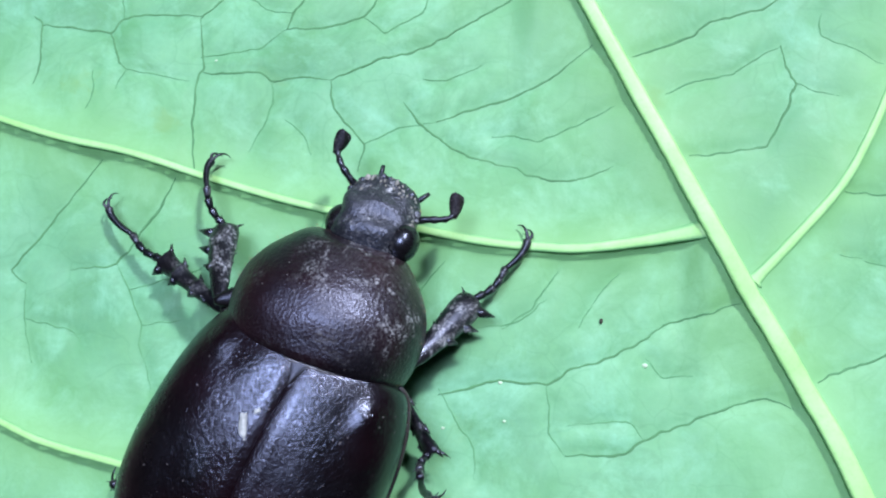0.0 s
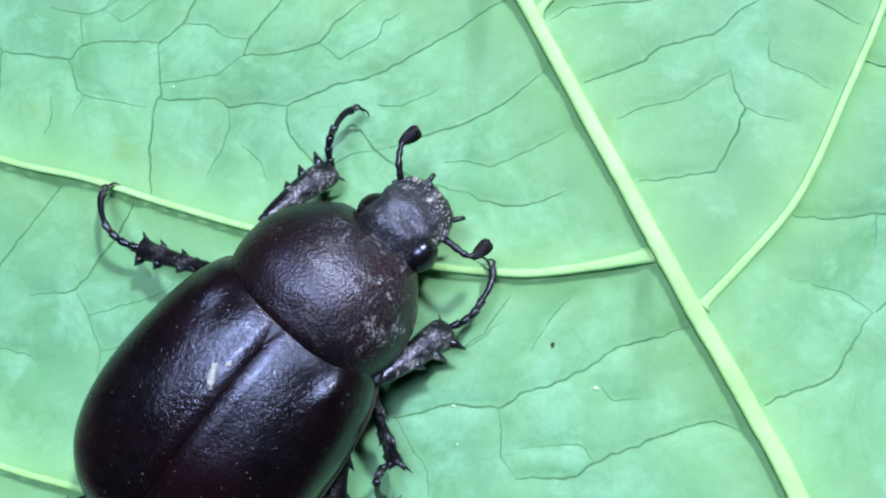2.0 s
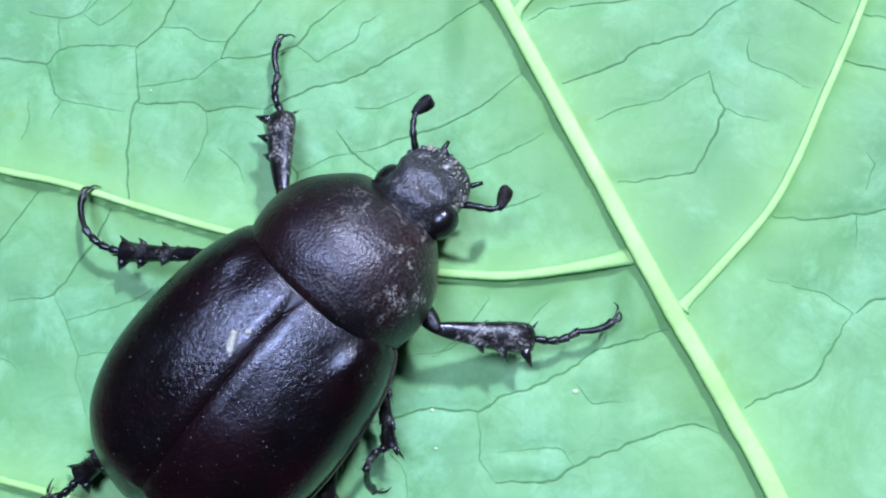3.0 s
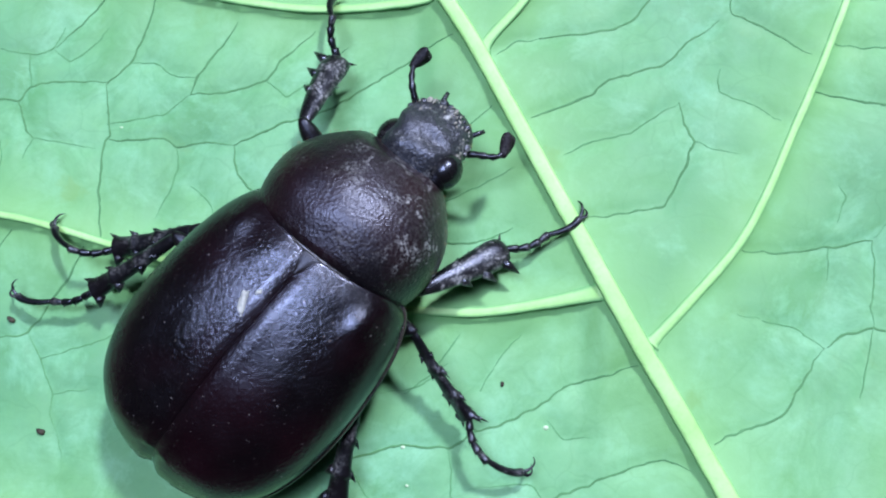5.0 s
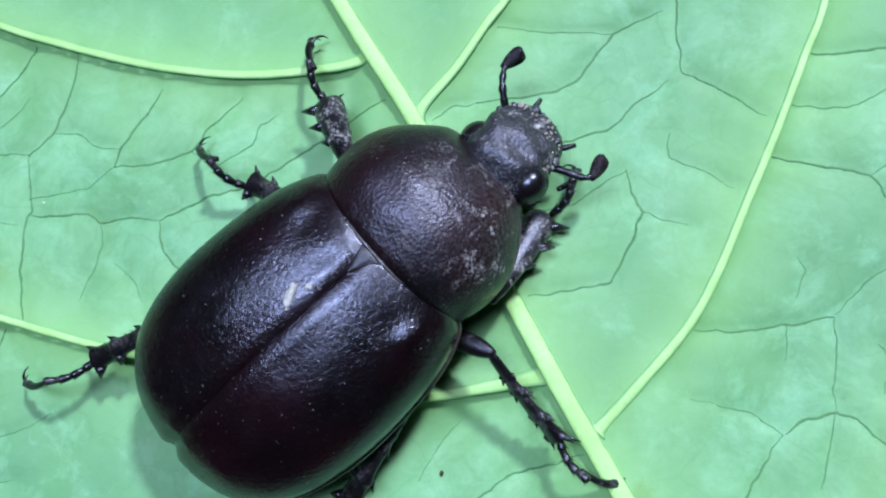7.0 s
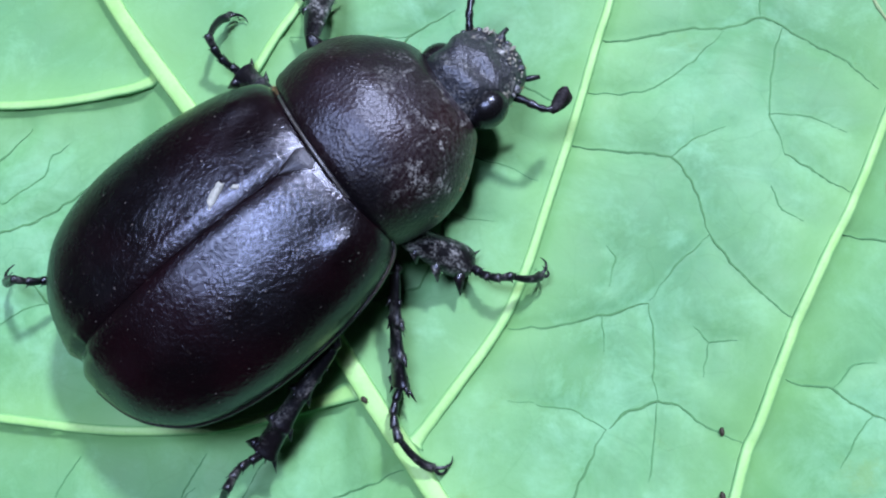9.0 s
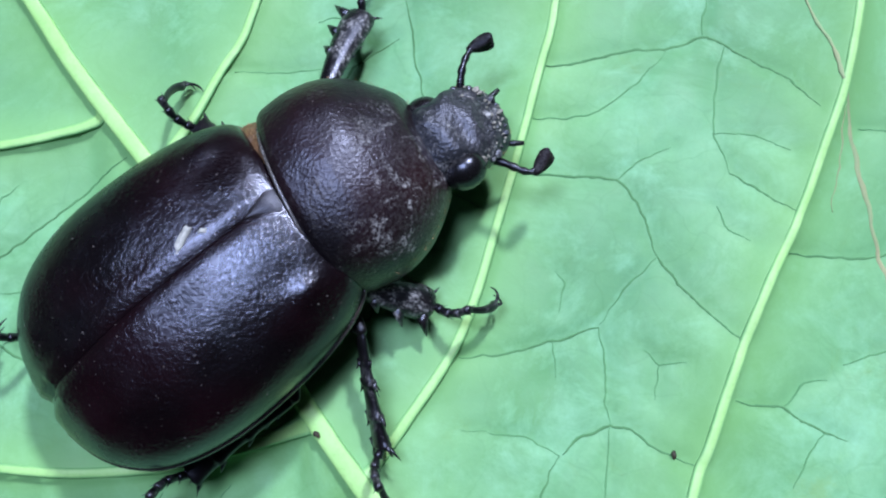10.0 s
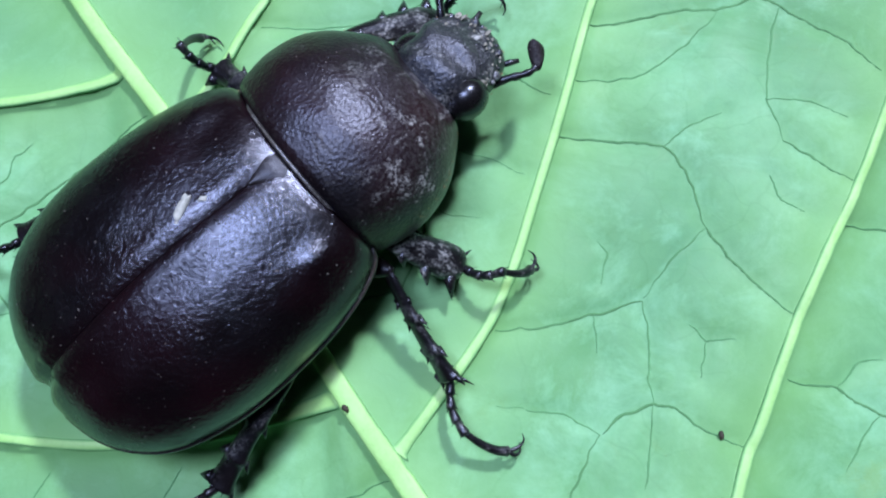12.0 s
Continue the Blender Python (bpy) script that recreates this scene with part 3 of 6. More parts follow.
def build_ground():
    bm = bmesh.new()
    bmesh.ops.create_grid(bm, x_segments=8, y_segments=8, size=40)
    ob = part("ground", bm, SOIL)
    ob.location.z = -3.2 * S
    tagged(ob, "dark soil beneath the leaf", "ground", kind="structure")
    # unseen walls added so that the glossy shell mirrors something dark
    for word, a in (("north", 90), ("east", 0), ("south", 270), ("west", 180)):
        bm = bmesh.new()
        m = pose(0, 0, 2.3 / 2) @ Matrix.Diagonal((0.2, 5.0, 2.3, 1))
        bmesh.ops.create_cube(bm, size=1, matrix=m)
        wall = part("added_wall_" + word, bm, SURROUND)
        wall.matrix_world = pose(0, 0, -3.2 * S, 0, 0, a) @ pose(2.4, 0, 0)
        tagged(wall, "unseen dark plain wall added to darken reflections", "wall", kind="structure")
    # unseen panel added overhead to dim reflections, holed for lamp and sun
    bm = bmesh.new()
    x0, x1, y0, y1 = LAMP_HOLE
    u0, u1, v0, v1 = SUN_HOLE
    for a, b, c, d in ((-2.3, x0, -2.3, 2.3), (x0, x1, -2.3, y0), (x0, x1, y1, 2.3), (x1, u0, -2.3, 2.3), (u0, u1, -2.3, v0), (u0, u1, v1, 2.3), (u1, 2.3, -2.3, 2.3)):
        m = pose((a + b) / 2, (c + d) / 2, PANEL_Z + 0.05) @ Matrix.Diagonal((b - a, d - c, 0.1, 1))
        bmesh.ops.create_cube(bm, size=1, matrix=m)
    tagged(part("ceiling", bm, SURROUND), "unseen dark overhead panel added to shape the light, with two holes", "ceiling", kind="structure")


# ---- the beetle ----
def elytron(side, parent):
    """One wing case, from the suture over the flank to its rolled edge."""
    prof = curve([(4.1, 7.4, 10.7, 7.4), (3.7, 8.4, 11.3, 7.3), (2.6, 9.2, 11.85, 7.2), (0.2, 10.1, 12.35, 7.1), (-3.5, 10.75, 12.7, 7.0), (-8.5, 11.0, 12.5, 6.9), (-12.5, 10.55, 11.8, 6.8),
                  (-15.8, 9.4, 10.7, 6.6), (-18.1, 7.5, 9.4, 6.4), (-19.4, 5.6, 8.2, 6.2), (-20.1, 3.8, 7.3, 6.0), (-20.5, 2.0, 6.6, 5.9)], 7)
    bm = bmesh.new()
    rows = []
    for x, w, top, edge in prof:
        row = []
        for k in range(33):
            a = radians(106) * k / 32
            y = (0.95 if side > 0 else 0.98) * w * math.sin(a) ** 0.92
            c = math.cos(a)
            z = edge + (top - edge) * (abs(c) ** 0.84) * (1 if c > 0 else -0.9)
            z -= 0.2 * math.exp(-(y / 0.3) ** 2)
            z += 0.1 * math.exp(-((y - 0.9) / 0.5) ** 2) * (1 if x < 0.5 else 0.4)
            z += (0.4 if side < 0 else 0.22) * math.exp(-((x - 0.9) / 1.2) ** 2 - ((y - 6.9) / 1.0) ** 2)
            z += 0.25 * math.exp(-((x + 17.6) / 1.1) ** 2 - ((y - 4.2) / 1.6) ** 2)
            z -= 0.12 * math.exp(-((x - 0.4) / 2.0) ** 2 - ((y - 5.0) / 0.9) ** 2)
            z += 0.1 * noise.noise(Vector((x * 0.22, y * 0.4 * side, 4))) * (1 - k / 40) * min(1, y)
            z += 0.035 * noise.noise(Vector((x * 1.3, y * 1.0 * side, 7))) * (1 if x > -8 else 0.4)
            xx = x + (0.5 * math.exp(-(y / 0.8) ** 2) if x < -18.5 else 0)
            row.append((xx, side * (y + 0.02), z))
        rows.append(row)
    skin(bm, rows, closed=False)
    ob = part("elytron", bm, SHELL, parent, "glossy black wing case with a reddish sheen")
    bm = bmesh.new()
    edge_line = [rows[i][28] for i in range(0, len(rows), 2)]
    tube(bm, [(p[0], p[1] + side * 0.05, p[2]) for p in edge_line], 0.2, 6)
    part("rim", bm, RIMD, ob)
    return ob


def build_body(beetle):
    for side in (1, -1):
        elytron(side, beetle)
    bm = bmesh.new()
    prof = curve([(5.0, 4.5, 9.0, 3.0), (2, 8.2, 9.4, 2.4), (-3, 9.7, 9.6, 1.9), (-9, 10.2, 9.6, 1.8), (-14, 9.3, 8.8, 2.1), (-17.6, 7.0, 7.4, 2.8), (-19.8, 3.2, 6.2, 3.6)], 4)
    skin(bm, [[(x, w * math.cos(a), (hi + lo) / 2 + (hi - lo) / 2 * math.sin(a)) for a in (2 * math.pi * k / 24 for k in range(24))] for x, w, hi, lo in prof])
    part("abdomen", bm, UNDER, beetle, "dark brown ringed belly under the wing cases")
    # small shield between the wing cases
    bm = bmesh.new()
    tri = curve([(0.5, 0.12, 12.22), (1.5, 0.8, 12.1), (2.6, 1.6, 11.88), (3.7, 2.4, 11.3), (4.3, 3.0, 10.75), (5.2, 3.6, 10.0)], 5)
    skin(bm, [[(x, w * f, z - 0.22 + 0.28 * (1 - f * f)) for f in (-1, -0.7, -0.35, 0, 0.35, 0.7, 1)] + [(x, 0, z - 0.6)] for x, w, z in tri])
    part("scutellum", bm, PLATE, beetle, "smooth black triangular shield plate")
    # neck skin between the wing cases and the pronotum
    bm = bmesh.new()
    prof = curve([(2.5, 6.8, 10.2, 3.0), (3.7, 7.4, 11.1, 2.8), (4.7, 7.5, 11.1, 2.8), (7.0, 6.6, 9.8, 2.8)], 4)
    skin(bm, [[(x, w * math.cos(a), (hi + lo) / 2 + (hi - lo) / 2 * math.sin(a)) for a in (2 * math.pi * k / 20 for k in range(20))] for x, w, hi, lo in prof])
    joint = part("mesothorax", bm, JOINT, beetle, "brown joint between the shield and the wing cases")
    bm = bmesh.new()
    rnd = random.Random(23)
    for k in range(110):
        a = rnd.uniform(-1.35, 1.35)
        p = Vector((rnd.uniform(3.8, 4.8), 7.3 * math.sin(a), 6.9 + 4.1 * math.cos(a)))
        out = Vector((rnd.uniform(-0.4, 0.5), math.sin(a) * 0.7, math.cos(a) * 0.8)) * rnd.uniform(0.4, 0.8)
        spike(bm, p, p + out, 0.045)
    part("hair", bm, HAIR, joint, "short tawny hairs in the joint")
    # pale scar on one wing case beside the suture
    bm = bmesh.new()
    for x, y, r, turn in ((-3.9, 1.5, 0.5, 25), (-3.3, 1.75, 0.36, 10), (-2.4, 1.05, 0.24, -12), (-4.6, 0.95, 0.2, 0)):
        chip = bmesh.ops.create_uvsphere(bm, u_segments=12, v_segments=8, radius=r * S)["verts"]
        for v in chip:
            v.co = pose(x * S, y * S, 12.7 * S, 0, 0, turn) @ Vector((1.5 * v.co.x, 0.75 * v.co.y, 0.5 * v.co.z))
            v.co += Vector((0.0003, 0.0003, 0.0001)) * noise.noise(v.co * 2600)
    part("scar", bm, CHIP, beetle, "pale chipped dent beside the suture")


PIVOT = (3.0, 0.0, 0.0)
NECK = (13.4, 0.0, 0.0)


def build_pronotum(beetle):
    px = PIVOT[0]
    prof = curve([(3.75, 5.6, 11.4, 6.6), (3.6, 7.1, 11.9, 6.5), (3.8, 7.9, 12.25, 6.4), (4.7, 8.35, 12.6, 6.3), (6.8, 8.65, 12.8, 6.2), (9.0, 8.35, 12.3, 6.1), (11.0, 7.4, 11.2, 6.0), (12.8, 5.85, 9.9, 5.8), (14.0, 4.5, 8.8, 5.6), (14.7, 3.5, 7.9, 5.4)], 6)
    bm = bmesh.new()
    rows = []
    for x, w, top, edge in prof:
        ring = []
        for k in range(41):
            f = -1 + 2 * k / 40
            a = radians(112) * f
            y = 0.97 * w * math.copysign(abs(math.sin(a)) ** 0.95, a)
            c = math.cos(a)
            z = edge + (top - edge) * (abs(c) ** 0.82 if c > 0 else -0.6 * abs(c))
            bow = 0.45 * (1 - (y / 8.7) ** 2) if x < 4.4 else 0.0
            hollow = -1.0 * (1 - (y / 4.6) ** 2) * max(0.0, (x - 13.2) / 1.7) if abs(y) < 4.6 else 0.0
            z += 0.12 * noise.noise(Vector((x * 0.5, y * 0.5, 2)))
            ring.append((x - bow + hollow - px, y, z))
        rows.append(ring)
    skin(bm, rows, closed=False)
    ob = part("pronotum", bm, SHIELD, beetle, "domed black neck shield dusted with pale soil")
    bm = bmesh.new()
    back = [rows[5][k] for k in range(2, 39)]
    tube(bm, [(p[0] - 0.1, p[1], p[2] + 0.04) for p in back], 0.16, 6)
    part("rim", bm, RIMM, ob, "shiny raised rear rim")
    bm = bmesh.new()
    rings = curve([(3.9, 6.2, 8.5, 3.2), (7, 7.6, 8.6, 2.6), (11, 6.3, 8.2, 2.8), (14.2, 3.8, 7.4, 3.6)], 4)
    skin(bm, [[(x - px, w * math.cos(a), (hi + lo) / 2 + (hi - lo) / 2 * math.sin(a)) for a in (2 * math.pi * k / 20 for k in range(20))] for x, w, hi, lo in rings])
    part("underside", bm, UNDER, ob)
    bm = bmesh.new()
    rnd = random.Random(5)
    for row in rows[26:-1:1]:
        for k in (6, 34):
            if rnd.random() < 0.7:
                p = Vector(row[k]) + Vector((rnd.uniform(-0.2, 0.2), 0, 0))
                spike(bm, p, p + Vector((rnd.uniform(-0.1, 0.4), math.copysign(rnd.uniform(0.1, 0.3), p.y), -0.2)), 0.02)
    part("fringe", bm, HAIR, ob, "short tawny hairs along the margin")
    return ob


def build_head(beetle):
    nx = NECK[0]
    prof = curve([(13.6, 3.2, 7.8, 3.2), (14.8, 3.1, 8.5, 3.0), (16.0, 3.1, 8.5, 3.0), (17.2, 3.4, 7.9, 3.1), (18.4, 3.2, 7.1, 3.3), (19.5, 2.7, 6.2, 3.6), (20.2, 1.9, 5.6, 3.9), (20.5, 1.0, 5.1, 4.2)], 5)
    bm = bmesh.new()
    rings = []
    for x, w, hi, lo in prof:
        ring = []
        for k in range(28):
            a = 2 * math.pi * k / 28
            y = w * math.copysign(abs(math.cos(a)) ** 0.8, math.cos(a))
            z = (hi + lo) / 2 + (hi - lo) / 2 * math.copysign(abs(math.sin(a)) ** 0.75, math.sin(a))
            if math.sin(a) > 0:
                z += 0.35 * noise.noise(Vector((x * 0.8, y * 0.8, 3))) - 0.35 * math.exp(-((x - 16.6) / 1.0) ** 2 - (y / 1.6) ** 2)
                z += 0.4 * math.exp(-((x - 17.9) / 0.6) ** 2 - (y / 0.7) ** 2)
            ring.append((x - nx, y, z))
        rings.append(ring)
    skin(bm, rings)
    for k in range(15):
        a = radians(-78 + 156 * k / 14)
        c = (17.3 - nx + 3.0 * math.cos(a), 3.2 * math.sin(a), 5.4 + 0.5 * abs(math.sin(a)))
        if k not in (3, 6, 10):
            ball(bm, c, 0.27 + 0.12 * math.sin(k * 2.3), (1.1, 1.2, 0.9), 8)
    head = part("head", bm, HEADM, beetle, "small rough grey-black head")
    bm = bmesh.new()
    rnd = random.Random(31)
    for k in range(52):
        # soil caked along the rim of the head and in front of one eye
        if k < 42:
            a = radians(rnd.uniform(-84, 80))
            r = rnd.choice((2.2, 2.6, 2.9, 3.1))
            c = Vector((17.3 - nx + r * math.cos(a), 1.05 * r * math.sin(a), 5.75 + 0.4 * abs(math.sin(a)) + 0.75 * (3.1 - r) + rnd.uniform(-0.2, 0.2)))
        else:
            c = Vector((17.2 - nx + rnd.uniform(-0.5, 0.5), -3.0 + rnd.uniform(-0.3, 0.3), 7.1 + rnd.uniform(-0.3, 0.1)))
        ball(bm, c, rnd.choice((0.05, 0.07, 0.09, 0.12, 0.18)), (rnd.uniform(0.6, 2.0), rnd.uniform(0.6, 1.8), 0.5), 7)
    for v in bm.verts:
        v.co += Vector((0.0001, 0.0001, 0.0001)) * noise.noise(v.co * 9000)
    part("caked_soil", bm, CRUST, head, "pale soil caked along the rim")
    antennae = []
    for side in (1, -1):
        bm = bmesh.new()
        ball(bm, ((15.0 if side > 0 else 15.6) - nx, side * (2.6 if side > 0 else 3.1), 5.8 if side > 0 else 6.7), 1.55 if side > 0 else 1.65, (1.05, 0.9, 0.95), 20)
        part("eye", bm, EYE, head, "shiny black bulging eye")
        bm = bmesh.new()
        tube(bm, curve([(15.8 - nx, side * 2.2, 7.6), (16.6 - nx, side * 2.7, 7.1), (17.2 - nx, side * 3.1, 6.4), (18.2 - nx, side * 2.9, 5.7)], 4), 0.22, 8)
        part("cheek_ridge", bm, HEADM, head)
        # antenna: long first joint, small beads, and a lobed club
        bm = bmesh.new()
        path = [(18.0, 2.9, 5.0), (18.4, 3.9, 5.3), (18.7, 4.9, 5.4), (19.1, 5.7, 5.4), (19.7, 6.0, 5.3)] if side < 0 else [(18.3, 2.9, 5.2), (18.9, 3.8, 5.6), (19.6, 4.7, 5.7), (20.4, 5.4, 5.5), (21.0, 5.7, 5.4)]
        path = [(x - nx, side * y, z) for x, y, z in path]
        line = curve(path, 4)
        tube(bm, line, [0.36 - 0.05 * math.sin(i * 1.7) * (i > 3) - 0.008 * i for i in range(len(line))], 8)
        antenna = part("antenna", bm, LIMB, head, "short elbowed black antenna")
        antennae.append(antenna)
        end, d = Vector(path[-1]), (Vector(path[-1]) - Vector(path[-2])).normalized()
        turn = (Vector((0.98, 0.15, 0)) if side < 0 else Vector((0.95, -0.1, 0.0)))
        bm = bmesh.new()
        for k in (-1, 0, 1):
            # a leaf of the club: narrow at its root, blunt at its end
            q = turn.to_track_quat("X", "Z")
            blade = []
            for u, w in ((-0.5, 0.2), (-0.2, 0.36), (0.2, 0.48), (0.7, 0.54), (1.2, 0.52), (1.55, 0.38), (1.72, 0.12)):
                mid = Vector((u, 0.1 * k * u, 0.3 * k * (0.5 + 0.5 * u)))
                blade.append([end + q @ (mid + Vector((0, w * math.cos(a), 0.2 * math.sin(a)))) for a in (2 * math.pi * j / 10 for j in range(10))])
            skin(bm, blade)
        part("club", bm, CLUB, antenna, "dull black lobed club")
    for base, tip in (((19.6, 1.5, 4.6), (21.2, 1.9, 4.6)), ((19.3, -2.1, 4.6), (20.8, -2.9, 4.6))):
        bm = bmesh.new()
        a, b = Vector(base) - Vector((nx, 0, 0)), Vector(tip) - Vector((nx, 0, 0))
        tube(bm, [a, a.lerp(b, 0.5), b], [0.2, 0.26, 0.18], 7)
        part("palp", bm, LIMB, head, "short brown feeler at the mouth")
    for y in (0.55, -0.55):
        bm = bmesh.new()
        spike(bm, (20.0 - nx, y, 4.9), (20.6 - nx, y * 1.3, 5.0), 0.4)
        part("mandible", bm, HEADM, head)
    bm = bmesh.new()
    rnd = random.Random(11)
    for k in range(34):
        x = rnd.uniform(17.0, 20.4)
        w = np.interp(x, (17, 18.4, 19.5, 20.2, 20.5), (3.6, 3.3, 2.7, 1.9, 1.0))
        y = rnd.choice((-1, 1)) * w * rnd.uniform(0.9, 1.0)
        p = Vector((x - nx, y, rnd.uniform(4.2, 6.0)))
        spike(bm, p, p + Vector((rnd.uniform(0.1, 0.7), 0.5 * y / w, rnd.uniform(0, 0.4))) * rnd.uniform(0.1, 0.3), 0.05)
    part("hair", bm, HAIR, head, "sparse tawny hairs round the mouth")
    return head, antennae


SIZES = {"front": (9.0, 4.0, 4.0), "middle": (9.5, 4.2, 4.5), "hind": (11.0, 4.5, 4.5)}
HIPS = {"front": (8.5, 4.0, 3.6), "middle": (1.0, 5.0, 3.2), "hind": (-4.5, 5.0, 3.2)}


def build_leg(beetle, kind, side):
    """A leg of four moving pieces hung on a fixed hip; each piece lies along its own x axis."""
    tib, tar, claw = SIZES[kind]
    hip = HIPS[kind]
    bm = bmesh.new()
    ball(bm, (hip[0], side * hip[1], hip[2]), 2.0, (1.2, 1.0, 0.75), 14)
    leg = part(kind + "_leg", bm, LIMB, beetle, "black spiny " + kind + " leg")
    thick = {"front": 0.9, "middle": 0.85, "hind": 0.9}[kind]
    out = {}
    bm = bmesh.new()
    line = curve([(-0.5, 0, 0), (1.0, 0, 0), (3.5, 0, 0), (6.5, 0, 0)], 4)
    tube(bm, line, [thick * (0.1 + 0.94 * math.sin(math.pi * (0.05 + 0.86 * i / (len(line) - 1))) ** 0.8) for i in range(len(line))], 12, 0.75)
    out["femur"] = part("femur", bm, THIGH, leg)
    bm = bmesh.new()
    if kind == "front":
        stations = [(0, 0.5), (0.12, 0.75), (0.35, 1.0), (0.6, 1.25), (0.82, 1.4), (0.95, 1.25), (1.0, 0.7)]
        teeth = [(0.45, 1.25), (0.68, 1.7), (0.92, 2.0)]
    else:
        stations = [(0, 0.42), (0.1, 0.62), (0.35, 0.7), (0.44, 0.88), (0.5, 0.74), (0.66, 0.84), (0.73, 1.05), (0.78, 0.88), (0.92, 1.02), (0.98, 1.2), (1.0, 0.7)]
        teeth = [(0.28, 0.6), (0.45, 0.9), (0.73, 1.05), (0.97, 1.15)]
    line = [(q[0] * tib, 0.12 * math.sin(q[0] * 3.1) * side, 0.15 * math.sin(q[0] * 3.1)) for q in curve(stations, 4)]
    tube(bm, line, [q[1] for q in curve(stations, 4)], 12, 0.55)
    rnd = random.Random(kind)
    for f, size in teeth:
        w = np.interp(f, [s[0] for s in stations], [s[1] for s in stations])
        base = Vector((f * tib - 0.15, side * (w - 0.35), 0.05))
        spike(bm, base, base + Vector((0.45 * size, side * 0.8 * size, -0.05)), 0.6)
        if kind != "front":
            base = Vector((f * tib - 0.15, -side * (w - 0.35), 0.0))
            spike(bm, base, base + Vector((0.75 * size, -side * 0.6 * size, 0.0)), 0.3)
            spike(bm, base + Vector((0, side * w, 0.35)), base + Vector((0.8 * size, side * (w + 0.1), 0.75)), 0.22)
    for k in range(14):
        f = rnd.uniform(0.15, 0.98)
        a = rnd.uniform(0, 2 * math.pi)
        w = np.interp(f, [s[0] for s in stations], [s[1] for s in stations])
        base = Vector((f * tib, 0.9 * w * math.cos(a), 0.5 * w * math.sin(a)))
        spike(bm, base, base + Vector((0.4, 0.22 * math.cos(a), 0.2 * math.sin(a))), 0.05)
    for s in (-1, 1):
        base = Vector((tib - 0.3, -side * 0.5 + 0.25 * s, -0.1))
        spike(bm, base, base + Vector((1.2 if kind != "front" else 0.8, -side * 0.5 + 0.35 * s, -0.5)), 0.2)
    if kind == "middle" and side < 0:
        bmesh.ops.rotate(bm, verts=bm.verts, cent=(0, 0, 0), matrix=Matrix.Rotation(radians(58), 3, "X"))
    out["tibia"] = part("tibia", bm, DUSTY if kind == "front" else LIMB, leg, "flat toothed shin dusted with pale soil" if kind == "front" else "")
    bm = bmesh.new()
    for k in range(4):
        a, b = tar * k / 4, tar * (k + 1) / 4
        arc = [(x, side * 0.5 * math.sin(math.pi * max(0, min(1, x / tar))), 0) for x in (a - 0.1, a + 0.25 * (b - a), b - 0.15, b + 0.05)]
        tube(bm, arc, [0.25, 0.31, 0.4, 0.29], 8)
        for s in (-1, 1):
            y = arc[2][1]
            spike(bm, (b - 0.2, y + 0.25 * s, -0.1), (b + 0.15, y + 0.45 * s, -0.35), 0.07)
    out["tarsus"] = part("tarsus", bm, LIMB, leg, "beaded black foot")
    bm = bmesh.new()
    bend = side * 0.5
    line = curve([(-0.1, 0, 0), (claw * 0.3, bend * 0.8, 0.1), (claw * 0.6, bend, 0.15), (claw * 0.8, bend * 0.6, 0.1)], 4)
    tube(bm, line, [0.24 + 0.16 * i / (len(line) - 1) for i in range(len(line))], 8)
    tip = Vector(line[-1])
    for s in (-1, 1):
        hook = curve([tip, tip + Vector((0.6, 0.3 * s - side * 0.2, 0.15)), tip + Vector((0.95, 0.4 * s - side * 0.7, -0.05)), tip + Vector((0.8, 0.35 * s - side * 1.2, -0.35))], 4)
        tube(bm, hook, [0.2 - 0.17 * i / (len(hook) - 1) for i in range(len(hook))], 6)
    out["claw"] = part("claw", bm, LIMB, leg, "curved double claw")
    return out


def build_beetle():
    beetle = tagged(new("beetle"), "large glossy black horned-beetle female walking over the leaf", "beetle")
    build_body(beetle)
    moving = {"root": beetle, "pronotum": build_pronotum(beetle)}
    moving["head"], moving["antennae"] = build_head(beetle)
    for kind in ("front", "middle", "hind"):
        for side, word in ((1, "left"), (-1, "right")):
            moving[kind, word] = build_leg(beetle, kind, side)
    return moving


build_ground()
LEAF = build_leaf()
CRUMBS = build_marks(LEAF)
BEETLE = build_beetle()


# ---- what moves ----
def bone(ax, ay, az, bx, by, bz):
    """Pose of a leg piece at a, its x axis towards b, its back upwards."""
    a, b = Vector((ax, ay, az)) * S, Vector((bx, by, bz)) * S
    x = (b - a).normalized()
    y = Vector((0, 0, 1)).cross(x).normalized()
    z = x.cross(y)
    m = Matrix((x, y, z)).transposed().to_4x4()
    m.translation = a
    return m


def at(x, y, rx, rz, z=0.0, ry=0.0):
    return pose(x * S, y * S, z * S, rx, ry, rz)


def shield(yaw, ahead=0.0, lift=0.0):
    return pose((PIVOT[0] + ahead) * S, 0, 0, 0, lift, yaw)


def skull(yaw, more, ahead=0.0):
    p = shield(yaw, ahead) @ Vector(((NECK[0] - PIVOT[0]) * S, -0.35 * S, 0))
    return pose(p.x, p.y, p.z, 0, 0, yaw + more)


def swing(side, turn):
    """Pose of an antenna turned about its root on the head."""
    base = Vector((4.9, side * 2.9, 5.1)) * S
    return pose(*base, 0, 0, turn) @ Matrix.Translation(-base)


